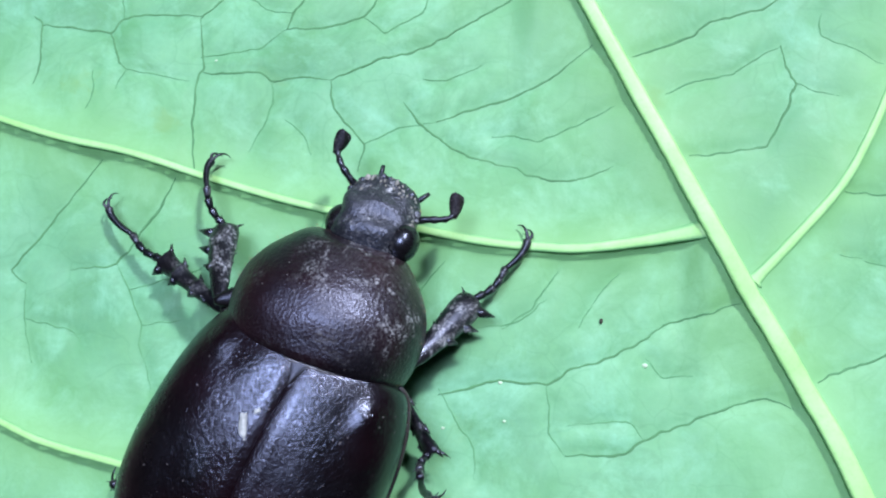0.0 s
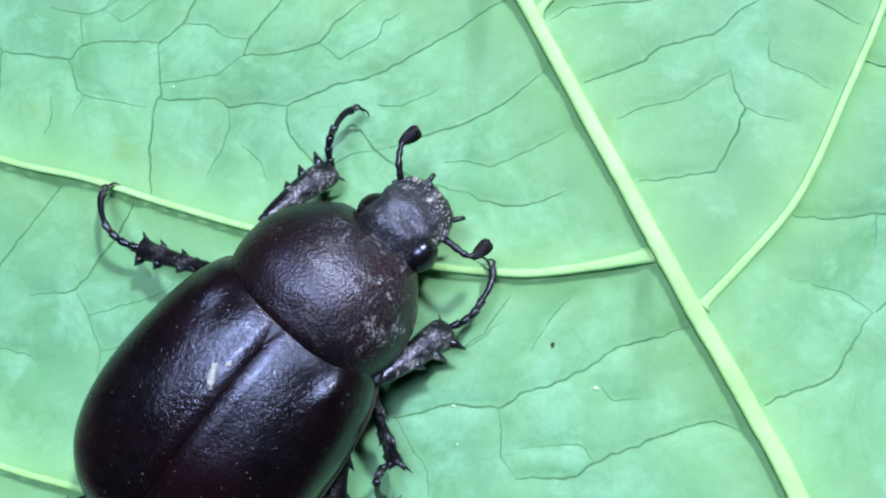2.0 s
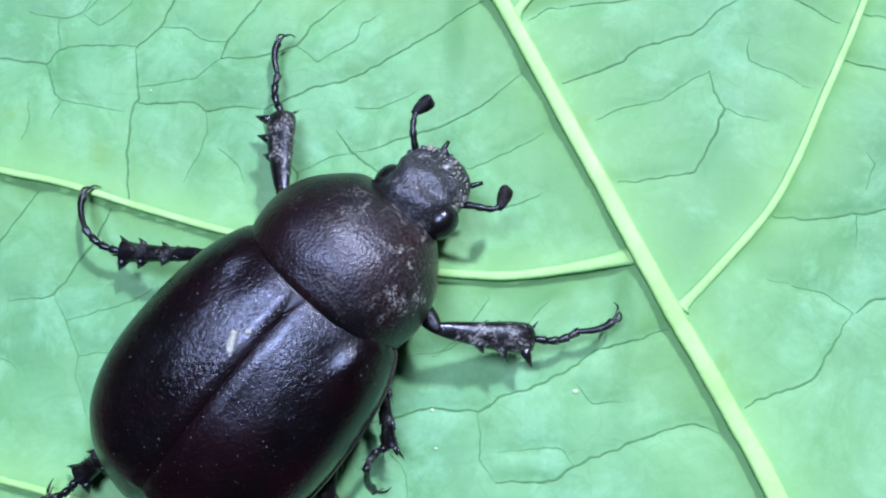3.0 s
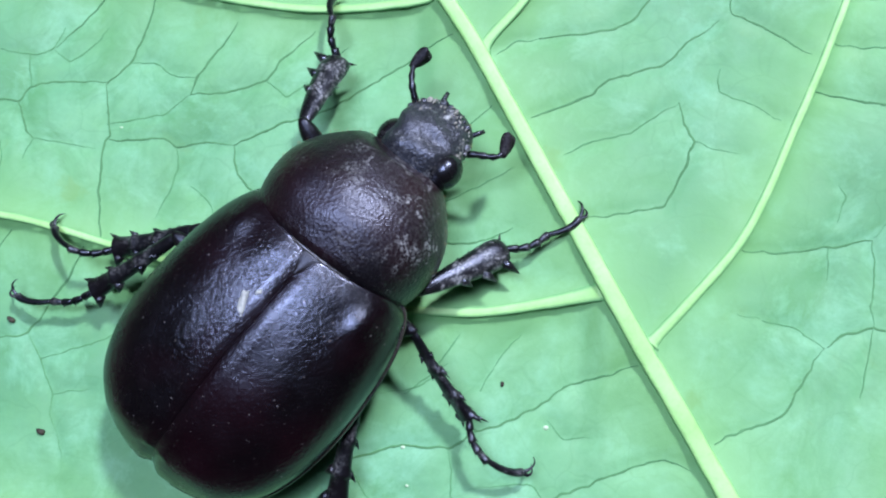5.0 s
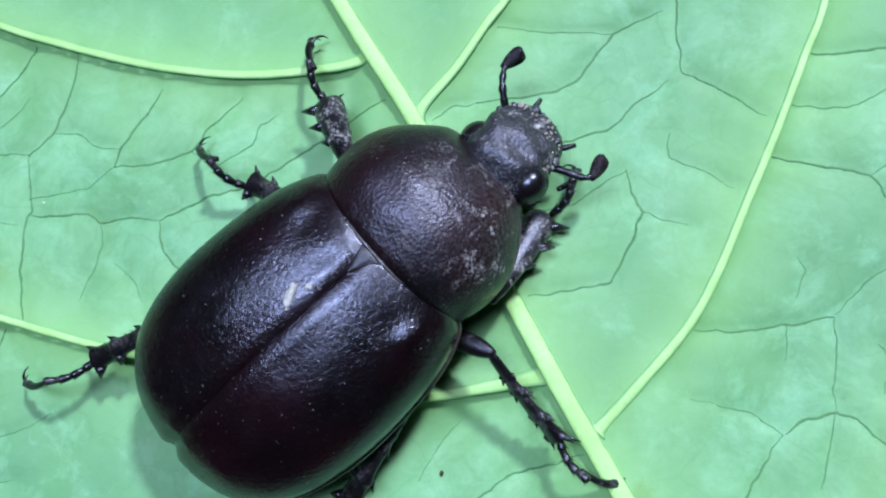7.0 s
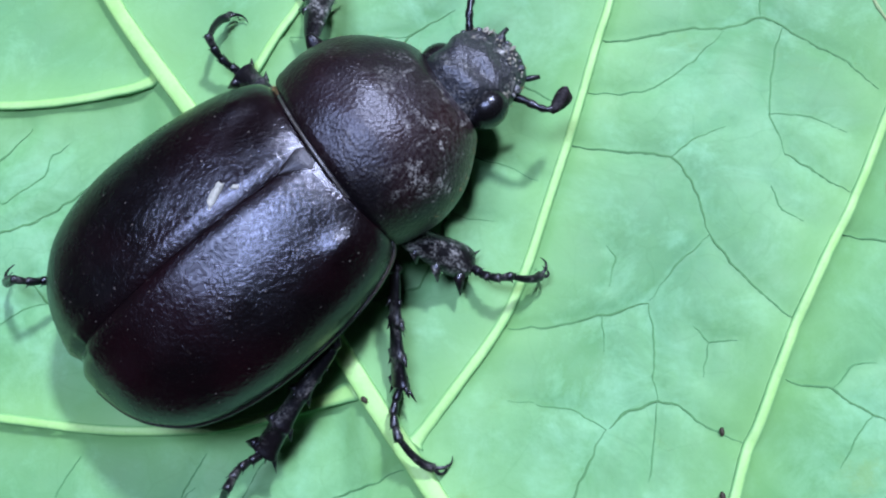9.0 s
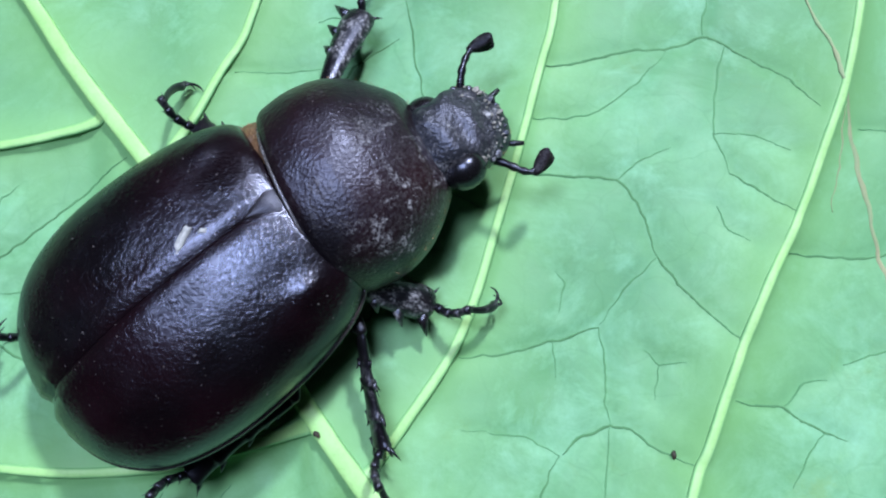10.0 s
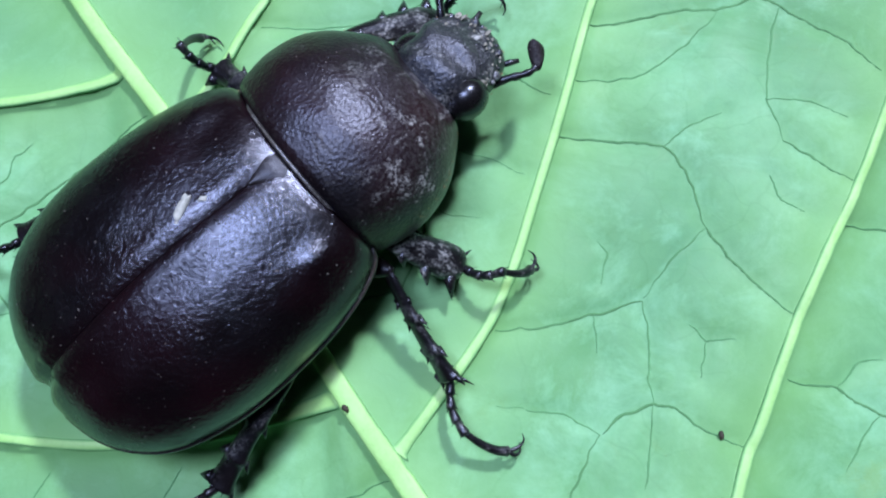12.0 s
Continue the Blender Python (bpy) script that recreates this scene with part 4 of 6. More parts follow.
def motions():
    walk(BEETLE["root"], [
        (0, at(-33.88, -15.57, 2.5, 65.8, 0.00, 0.0)),
        (0.5, at(-31.69, -12.12, 2.5, 63.5, 0.00, 0.0)),
        (1, at(-32.38, -10.57, 2.5, 60.1, 0.00, 0.0)),
        (1.5, at(-32.69, -9.88, 2.5, 56.6, 0.00, 0.0)),
        (2, at(-32.22, -9.83, 2.5, 53.8, 0.00, 0.0)),
        (2.5, at(-29.66, -7.59, 2.5, 52.5, 0.00, 0.0)),
        (3, at(-28.62, -6.82, 2.5, 51.7, 0.00, 0.0)),
        (5, at(-25.20, 0.11, 2.5, 51.1, 0.00, 0.0)),
        (5.5, at(-23.45, 2.69, 2.5, 50.0, 0.00, 0.0)),
        (6, at(-20.47, 4.35, 2.5, 48.2, 0.00, 0.0)),
        (6.5, at(-17.76, 5.54, 2.5, 45.5, 0.00, 0.0)),
        (8.5, at(-4.09, 14.91, 0.5, 35.4, 0.00, 0.0)),
        (8.75, at(-3.30, 14.50, 0.5, 34.9, 0.00, 0.0)),
        (9, at(-2.56, 14.98, 0.5, 34.4, 0.00, 0.0)),
        (9.5, at(-1.45, 14.65, 0.5, 33.7, 0.00, 0.0)),
        (9.8, at(-0.80, 14.15, 0.5, 33.2, 0.00, 0.0)),
        (10, at(-0.50, 14.58, 0.5, 32.8, 0.00, 0.0)),
        (10.5, at(-1.18, 14.78, 0.5, 33.4, 0.00, 0.0)),
        (11, at(-1.65, 14.06, 0.5, 34.4, 0.00, 0.0)),
        (11.5, at(-2.16, 14.15, 0.5, 34.8, 0.00, 0.0)),
        (12, at(-2.45, 14.31, 0.5, 35.0, 0.00, 0.0)),
    ])
    walk(BEETLE["pronotum"], [
        (0.0, shield(7.7, -0.70)),
        (0.5, shield(3.3, -0.70)),
        (1.0, shield(2.2, -0.70)),
        (1.5, shield(-1.1, -0.70)),
        (2.0, shield(-4.0, -0.70)),
        (2.5, shield(-3.8, -0.70)),
        (3.0, shield(-2.0, -0.70)),
        (5.0, shield(3.1, -0.35)),
        (5.5, shield(4.4, -0.34)),
        (6.0, shield(2.7, -0.32)),
        (6.5, shield(0.3, -0.31)),
        (8.5, shield(-1.2, 0.50)),
        (9.0, shield(-3.7, 0.50)),
        (9.5, shield(-8.2, 0.50)),
        (10.0, shield(-11.9, 0.50)),
        (10.5, shield(-9.3, 0.50)),
        (11.0, shield(-4.5, 0.50)),
        (11.5, shield(-2.7, 0.50)),
        (12.0, shield(-0.9, 0.50)),
    ])
    walk(BEETLE["head"], [
        (0.0, skull(7.7, -8.0, -0.70)),
        (0.5, skull(3.3, -7.5, -0.70)),
        (1.0, skull(2.2, -7.0, -0.70)),
        (1.5, skull(-1.1, -7.5, -0.70)),
        (2.0, skull(-4.0, -8.0, -0.70)),
        (2.5, skull(-3.8, -6.0, -0.70)),
        (3.0, skull(-2.0, -4.0, -0.70)),
        (5.0, skull(3.1, -5.5, -0.35)),
        (5.5, skull(4.4, -4.0, -0.34)),
        (6.0, skull(2.7, -2.5, -0.32)),
        (6.5, skull(0.3, -2.1, -0.31)),
        (8.5, skull(-1.2, 1.5, 0.50)),
        (9.0, skull(-3.7, 1.5, 0.50)),
        (9.5, skull(-8.2, 1.5, 0.50)),
        (10.0, skull(-11.9, 1.5, 0.50)),
        (10.5, skull(-9.3, 1.5, 0.50)),
        (11.0, skull(-4.5, 1.5, 0.50)),
        (11.5, skull(-2.7, 1.5, 0.50)),
        (12.0, skull(-0.9, 1.5, 0.50)),
    ])
    walk(BEETLE["antennae"][1], [(0.0, swing(-1, 9)), (0.5, swing(-1, 7)), (1.0, swing(-1, 0)), (1.5, swing(-1, -18)), (2.0, swing(-1, -6)), (2.5, swing(-1, 5)), (3.0, swing(-1, 16)), (5.0, swing(-1, 15)), (5.5, swing(-1, 28)), (6.0, swing(-1, 18)), (6.5, swing(-1, 9)), (8.5, swing(-1, 9)), (9.0, swing(-1, 7)), (9.5, swing(-1, 15)), (10.0, swing(-1, 18)), (10.5, swing(-1, 22)), (11.0, swing(-1, 20)), (11.5, swing(-1, 27)), (12.0, swing(-1, 44))])
    walk(BEETLE["antennae"][0], [(0.0, swing(1, 8)), (1.0, swing(1, 2)), (1.5, swing(1, 4)), (2.5, swing(1, 0)), (5.0, swing(1, 0)), (6.5, swing(1, 3)), (9.0, swing(1, 0)), (12.0, swing(1, 0))])
    walk(BEETLE["front", "right"]["femur"], [
        (0.0, bone(6.2, -7.4, 6.6, 8.5, -4.0, 3.6)),
        (0.5, bone(3.0, -7.5, 7.0, 8.5, -4.0, 3.6)),
        (1.0, bone(2.9, -7.6, 7.0, 8.5, -4.0, 3.6)),
        (1.5, bone(3.1, -8.2, 7.1, 8.5, -4.0, 3.6)),
        (2.0, bone(3.5, -8.5, 7.1, 8.5, -4.0, 3.6)),
        (2.5, bone(5.6, -9.3, 5.4, 8.5, -4.0, 3.6)),
        (3.0, bone(7.4, -9.6, 5.4, 8.5, -4.0, 3.6)),
        (3.2, bone(6.7, -9.7, 7.1, 8.5, -4.0, 3.6)),
        (4.8, bone(5.0, -10.6, 5.5, 8.5, -4.0, 3.6)),
        (5.0, bone(6.0, -7.9, 5.6, 8.5, -4.0, 3.6)),
        (5.5, bone(11.7, -9.0, 5.4, 8.5, -4.0, 3.6)),
        (6.0, bone(10.9, -8.2, 5.4, 8.5, -4.0, 3.6)),
        (6.5, bone(10.1, -9.5, 7.1, 8.5, -4.0, 3.6)),
        (6.7, bone(8.9, -9.2, 5.4, 8.5, -4.0, 3.6)),
        (8.3, bone(4.1, -4.1, 6.8, 8.5, -4.0, 3.6)),
        (8.5, bone(4.7, -5.8, 6.8, 8.5, -4.0, 3.6)),
        (9.0, bone(4.0, -5.6, 6.7, 8.5, -4.0, 3.6)),
        (9.5, bone(3.0, -5.4, 6.7, 8.5, -4.0, 3.6)),
        (10.0, bone(2.3, -5.8, 6.8, 8.5, -4.0, 3.6)),
        (10.5, bone(2.4, -5.9, 6.8, 8.5, -4.0, 3.6)),
        (11.0, bone(2.7, -5.5, 6.7, 8.5, -4.0, 3.6)),
        (11.5, bone(3.2, -5.9, 6.8, 8.5, -4.0, 3.6)),
        (12.0, bone(4.5, -5.5, 6.7, 8.5, -4.0, 3.6)),
    ])
    walk(BEETLE["front", "right"]["tibia"], [
        (0.0, bone(6.2, -7.4, 6.6, 13.7, -9.4, 2.1)),
        (0.5, bone(3.0, -7.5, 7.0, 10.4, -8.6, 2.1)),
        (1.0, bone(2.9, -7.6, 7.0, 10.3, -8.6, 2.1)),
        (1.5, bone(3.1, -8.2, 7.1, 10.5, -9.4, 2.1)),
        (2.0, bone(3.5, -8.5, 7.1, 10.8, -10.2, 2.1)),
        (2.5, bone(5.6, -9.3, 5.4, 13.2, -13.1, 2.3)),
        (3.0, bone(7.4, -9.6, 5.4, 12.3, -16.6, 2.4)),
        (3.2, bone(6.7, -9.7, 7.1, 10.4, -16.4, 2.4)),
        (4.8, bone(5.0, -10.6, 5.5, 11.9, -15.5, 2.4)),
        (5.0, bone(6.0, -7.9, 5.6, 13.8, -11.0, 2.2)),
        (5.5, bone(11.7, -9.0, 5.4, 18.7, -13.7, 2.3)),
        (6.0, bone(10.9, -8.2, 5.4, 19.3, -8.6, 2.1)),
        (6.5, bone(10.1, -9.5, 7.1, 17.1, -7.1, 2.0)),
        (6.7, bone(8.9, -9.2, 5.4, 16.6, -6.1, 2.0)),
        (8.3, bone(4.1, -4.1, 6.8, 8.6, -10.1, 1.8)),
        (8.5, bone(4.7, -5.8, 6.8, 8.4, -12.4, 1.8)),
        (9.0, bone(4.0, -5.6, 6.7, 7.7, -12.1, 1.8)),
        (9.5, bone(3.0, -5.4, 6.7, 7.4, -11.5, 1.8)),
        (10.0, bone(2.3, -5.8, 6.8, 7.0, -11.7, 1.8)),
        (10.5, bone(2.4, -5.9, 6.8, 7.6, -11.3, 1.8)),
        (11.0, bone(2.7, -5.5, 6.7, 7.9, -11.0, 1.8)),
        (11.5, bone(3.2, -5.9, 6.8, 8.2, -11.5, 1.8)),
        (12.0, bone(4.5, -5.5, 6.7, 8.2, -12.0, 1.8)),
    ])
    walk(BEETLE["front", "right"]["tarsus"], [
        (0.0, bone(13.7, -9.4, 2.1, 17.5, -10.7, 1.6)),
        (0.5, bone(10.4, -8.6, 2.1, 14.1, -10.0, 1.6)),
        (1.0, bone(10.3, -8.6, 2.1, 13.7, -10.6, 1.6)),
        (1.5, bone(10.5, -9.4, 2.1, 13.9, -11.4, 1.6)),
        (2.0, bone(10.8, -10.2, 2.1, 14.6, -11.0, 2.5)),
        (2.5, bone(13.2, -13.1, 2.3, 15.7, -11.0, 3.9)),
        (3.0, bone(12.3, -16.6, 2.4, 15.3, -19.1, 2.0)),
        (3.2, bone(10.4, -16.4, 2.4, 12.7, -19.5, 2.4)),
        (4.8, bone(11.9, -15.5, 2.4, 15.3, -17.4, 2.2)),
        (5.0, bone(13.8, -11.0, 2.2, 17.2, -13.0, 1.7)),
        (5.5, bone(18.7, -13.7, 2.3, 22.0, -15.9, 2.2)),
        (6.0, bone(19.3, -8.6, 2.1, 23.1, -8.9, 2.7)),
        (6.5, bone(17.1, -7.1, 2.0, 20.6, -6.5, 3.1)),
        (6.7, bone(16.6, -6.1, 2.0, 19.2, -5.0, 4.2)),
        (8.3, bone(8.6, -10.1, 1.8, 10.8, -13.3, 1.8)),
        (8.5, bone(8.4, -12.4, 1.8, 10.3, -15.2, 3.4)),
        (9.0, bone(7.7, -12.1, 1.8, 9.4, -14.8, 3.6)),
        (9.5, bone(7.4, -11.5, 1.8, 9.3, -13.8, 3.9)),
        (10.0, bone(7.0, -11.7, 1.8, 8.7, -13.8, 4.1)),
        (10.5, bone(7.6, -11.3, 1.8, 9.3, -13.7, 3.9)),
        (11.0, bone(7.9, -11.0, 1.8, 9.7, -13.5, 3.7)),
        (11.5, bone(8.2, -11.5, 1.8, 10.0, -13.8, 3.9)),
        (12.0, bone(8.2, -12.0, 1.8, 10.0, -14.3, 3.9)),
    ])
    walk(BEETLE["front", "right"]["claw"], [
        (0.0, bone(17.5, -10.7, 1.6, 21.4, -11.1, 1.1)),
        (0.5, bone(14.1, -10.0, 1.6, 18.0, -9.7, 1.0)),
        (1.0, bone(13.7, -10.6, 1.6, 17.7, -10.4, 1.1)),
        (1.5, bone(13.9, -11.4, 1.6, 17.6, -10.0, 1.0)),
        (2.0, bone(14.6, -11.0, 2.5, 18.0, -9.3, 1.0)),
        (2.5, bone(15.7, -11.0, 3.9, 15.0, -7.9, 0.9)),
        (3.0, bone(15.3, -19.1, 2.0, 18.8, -21.0, 1.6)),
        (3.2, bone(12.7, -19.5, 2.4, 15.5, -22.4, 1.7)),
        (4.8, bone(15.3, -17.4, 2.2, 19.1, -18.7, 1.4)),
        (5.0, bone(17.2, -13.0, 1.7, 21.0, -14.2, 1.2)),
        (5.5, bone(22.0, -15.9, 2.2, 25.6, -17.5, 1.5)),
        (6.0, bone(23.1, -8.9, 2.7, 26.6, -7.6, 0.9)),
        (6.5, bone(20.6, -6.5, 3.1, 23.3, -4.1, 0.8)),
        (6.7, bone(19.2, -5.0, 4.2, 21.3, -3.4, 0.7)),
        (8.3, bone(10.8, -13.3, 1.8, 13.3, -16.5, 0.9)),
        (8.5, bone(10.3, -15.2, 3.4, 13.2, -16.9, 0.7)),
        (9.0, bone(9.4, -14.8, 3.6, 12.3, -16.2, 0.7)),
        (9.5, bone(9.3, -13.8, 3.9, 12.0, -15.1, 0.7)),
        (10.0, bone(8.7, -13.8, 4.1, 11.5, -14.6, 0.7)),
        (10.5, bone(9.3, -13.7, 3.9, 12.1, -14.9, 0.7)),
        (11.0, bone(9.7, -13.5, 3.7, 12.6, -14.8, 0.7)),
        (11.5, bone(10.0, -13.8, 3.9, 12.7, -15.2, 0.7)),
        (12.0, bone(10.0, -14.3, 3.9, 12.8, -15.5, 0.7)),
    ])
    walk(BEETLE["front", "left"]["femur"], [
        (0.0, bone(3.5, 9.7, 6.3, 8.5, 4.0, 3.6)),
        (0.5, bone(4.0, 7.6, 6.4, 8.5, 4.0, 3.6)),
        (1.0, bone(5.9, 10.3, 5.2, 8.5, 4.0, 3.6)),
        (1.2, bone(7.3, 13.6, 5.6, 8.5, 4.0, 3.6)),
        (1.5, bone(12.5, 6.4, 6.4, 8.5, 4.0, 3.6)),
        (2.0, bone(8.1, 8.0, 6.4, 8.5, 4.0, 3.6)),
        (2.5, bone(8.9, 7.9, 6.4, 8.5, 4.0, 3.6)),
        (3.0, bone(7.6, 8.7, 4.6, 8.5, 4.0, 3.6)),
        (3.2, bone(8.8, 8.3, 4.6, 8.5, 4.0, 3.6)),
        (4.8, bone(11.8, 6.2, 6.4, 8.5, 4.0, 3.6)),
        (5.0, bone(10.5, 9.5, 6.1, 8.5, 4.0, 3.6)),
        (5.5, bone(7.9, 9.9, 6.3, 8.5, 4.0, 3.6)),
        (6.0, bone(5.9, 9.1, 6.3, 8.5, 4.0, 3.6)),
        (6.5, bone(6.1, 8.5, 6.3, 8.5, 4.0, 3.6)),
        (6.7, bone(5.6, 7.0, 5.8, 8.5, 4.0, 3.6)),
        (8.5, bone(7.7, 9.2, 6.6, 8.5, 4.0, 3.6)),
        (9.0, bone(8.9, 9.1, 6.6, 8.5, 4.0, 3.6)),
        (9.5, bone(10.4, 5.8, 6.6, 8.5, 4.0, 3.6)),
        (10.0, bone(10.9, 6.8, 4.9, 8.5, 4.0, 3.6)),
        (10.5, bone(11.2, 5.6, 6.7, 8.5, 4.0, 3.6)),
        (11.0, bone(11.9, 5.8, 6.6, 8.5, 4.0, 3.6)),
        (11.5, bone(11.8, 5.7, 6.7, 8.5, 4.0, 3.6)),
        (12.0, bone(12.2, 6.0, 6.6, 8.5, 4.0, 3.6)),
    ])
    walk(BEETLE["front", "left"]["tibia"], [
        (0.0, bone(3.5, 9.7, 6.3, 9.4, 14.0, 1.1)),
        (0.5, bone(4.0, 7.6, 6.4, 6.2, 14.5, 1.1)),
        (1.0, bone(5.9, 10.3, 5.2, 9.7, 17.3, 0.9)),
        (1.2, bone(7.3, 13.6, 5.6, 9.9, 20.7, 0.8)),
        (1.5, bone(12.5, 6.4, 6.4, 19.8, 7.7, 1.4)),
        (2.0, bone(8.1, 8.0, 6.4, 15.5, 7.4, 1.4)),
        (2.5, bone(8.9, 7.9, 6.4, 16.2, 9.2, 1.3)),
        (3.0, bone(7.6, 8.7, 4.6, 13.2, 14.8, 1.1)),
        (3.2, bone(8.8, 8.3, 4.6, 15.8, 12.7, 1.1)),
        (4.8, bone(11.8, 6.2, 6.4, 17.7, 10.5, 1.2)),
        (5.0, bone(10.5, 9.5, 6.1, 17.4, 12.5, 1.2)),
        (5.5, bone(7.9, 9.9, 6.3, 14.4, 13.3, 1.1)),
        (6.0, bone(5.9, 9.1, 6.3, 10.5, 14.7, 1.1)),
        (6.5, bone(6.1, 8.5, 6.3, 7.8, 15.5, 1.0)),
        (6.7, bone(5.6, 7.0, 5.8, 7.4, 14.4, 1.1)),
        (8.5, bone(7.7, 9.2, 6.6, 12.9, 14.5, 1.6)),
        (9.0, bone(8.9, 9.1, 6.6, 13.6, 14.9, 1.6)),
        (9.5, bone(10.4, 5.8, 6.6, 17.7, 4.2, 1.7)),
        (10.0, bone(10.9, 6.8, 4.9, 17.8, 11.5, 1.6)),
        (10.5, bone(11.2, 5.6, 6.7, 18.5, 3.6, 1.7)),
        (11.0, bone(11.9, 5.8, 6.6, 19.1, 3.9, 1.7)),
        (11.5, bone(11.8, 5.7, 6.7, 19.1, 3.9, 1.7)),
        (12.0, bone(12.2, 6.0, 6.6, 19.5, 4.1, 1.7)),
    ])
    walk(BEETLE["front", "left"]["tarsus"], [
        (0.0, bone(9.4, 14.0, 1.1, 11.7, 17.0, 1.7)),
        (0.5, bone(6.2, 14.5, 1.1, 7.8, 17.8, 2.0)),
        (1.0, bone(9.7, 17.3, 0.9, 9.6, 19.1, 3.9)),
        (1.2, bone(9.9, 20.7, 0.8, 12.1, 24.0, 0.7)),
        (1.5, bone(19.8, 7.7, 1.4, 22.8, 9.7, 2.2)),
        (2.0, bone(15.5, 7.4, 1.4, 18.4, 9.3, 2.7)),
        (2.5, bone(16.2, 9.2, 1.3, 19.1, 11.8, 1.5)),
        (3.0, bone(13.2, 14.8, 1.1, 15.8, 17.8, 0.4)),
        (3.2, bone(15.8, 12.7, 1.1, 19.0, 14.8, 1.4)),
        (4.8, bone(17.7, 10.5, 1.2, 20.2, 13.2, 2.2)),
        (5.0, bone(17.4, 12.5, 1.2, 19.8, 15.1, 2.2)),
        (5.5, bone(14.4, 13.3, 1.1, 16.7, 16.0, 2.3)),
        (6.0, bone(10.5, 14.7, 1.1, 12.7, 17.5, 2.2)),
        (6.5, bone(7.8, 15.5, 1.0, 9.8, 18.6, 1.9)),
        (6.7, bone(7.4, 14.4, 1.1, 8.5, 17.8, 2.1)),
        (8.5, bone(12.9, 14.5, 1.6, 15.7, 16.2, 3.2)),
        (9.0, bone(13.6, 14.9, 1.6, 15.9, 16.9, 3.5)),
        (9.5, bone(17.7, 4.2, 1.7, 20.1, 6.3, 3.4)),
        (10.0, bone(17.8, 11.5, 1.6, 20.4, 13.2, 3.4)),
        (10.5, bone(18.5, 3.6, 1.7, 21.6, 5.7, 2.5)),
        (11.0, bone(19.1, 3.9, 1.7, 22.1, 5.0, 3.5)),
        (11.5, bone(19.1, 3.9, 1.7, 22.1, 4.3, 3.6)),
        (12.0, bone(19.5, 4.1, 1.7, 22.1, 3.6, 4.0)),
    ])
    walk(BEETLE["front", "left"]["claw"], [
        (0.0, bone(11.7, 17.0, 1.7, 15.2, 18.5, -0.2)),
        (0.5, bone(7.8, 17.8, 2.0, 11.1, 19.0, -0.2)),
        (1.0, bone(9.6, 19.1, 3.9, 9.2, 20.5, -0.3)),
        (1.2, bone(12.1, 24.0, 0.7, 14.4, 27.2, -0.3)),
        (1.5, bone(22.8, 9.7, 2.2, 26.5, 9.7, 0.2)),
        (2.0, bone(18.4, 9.3, 2.7, 21.9, 9.4, 0.2)),
        (2.5, bone(19.1, 11.8, 1.5, 22.9, 12.3, 0.1)),
        (3.0, bone(15.8, 17.8, 0.4, 18.9, 20.2, -0.2)),
        (3.2, bone(19.0, 14.8, 1.4, 22.4, 16.7, -0.1)),
        (4.8, bone(20.2, 13.2, 2.2, 22.7, 15.7, -0.1)),
        (5.0, bone(19.8, 15.1, 2.2, 22.4, 17.5, -0.2)),
        (5.5, bone(16.7, 16.0, 2.3, 19.9, 17.2, -0.2)),
        (6.0, bone(12.7, 17.5, 2.2, 16.0, 18.8, -0.2)),
        (6.5, bone(9.8, 18.6, 1.9, 12.9, 20.4, -0.3)),
        (6.7, bone(8.5, 17.8, 2.1, 10.2, 20.9, -0.3)),
        (8.5, bone(15.7, 16.2, 3.2, 18.5, 18.0, 0.4)),
        (9.0, bone(15.9, 16.9, 3.5, 18.7, 18.2, 0.4)),
        (9.5, bone(20.1, 6.3, 3.4, 23.4, 6.1, 0.5)),
        (10.0, bone(20.4, 13.2, 3.4, 23.4, 14.5, 0.5)),
        (10.5, bone(21.6, 5.7, 2.5, 24.6, 3.6, 0.6)),
        (11.0, bone(22.1, 5.0, 3.5, 25.0, 3.5, 0.6)),
        (11.5, bone(22.1, 4.3, 3.6, 25.0, 2.8, 0.6)),
        (12.0, bone(22.1, 3.6, 4.0, 24.7, 2.3, 0.6)),
    ])
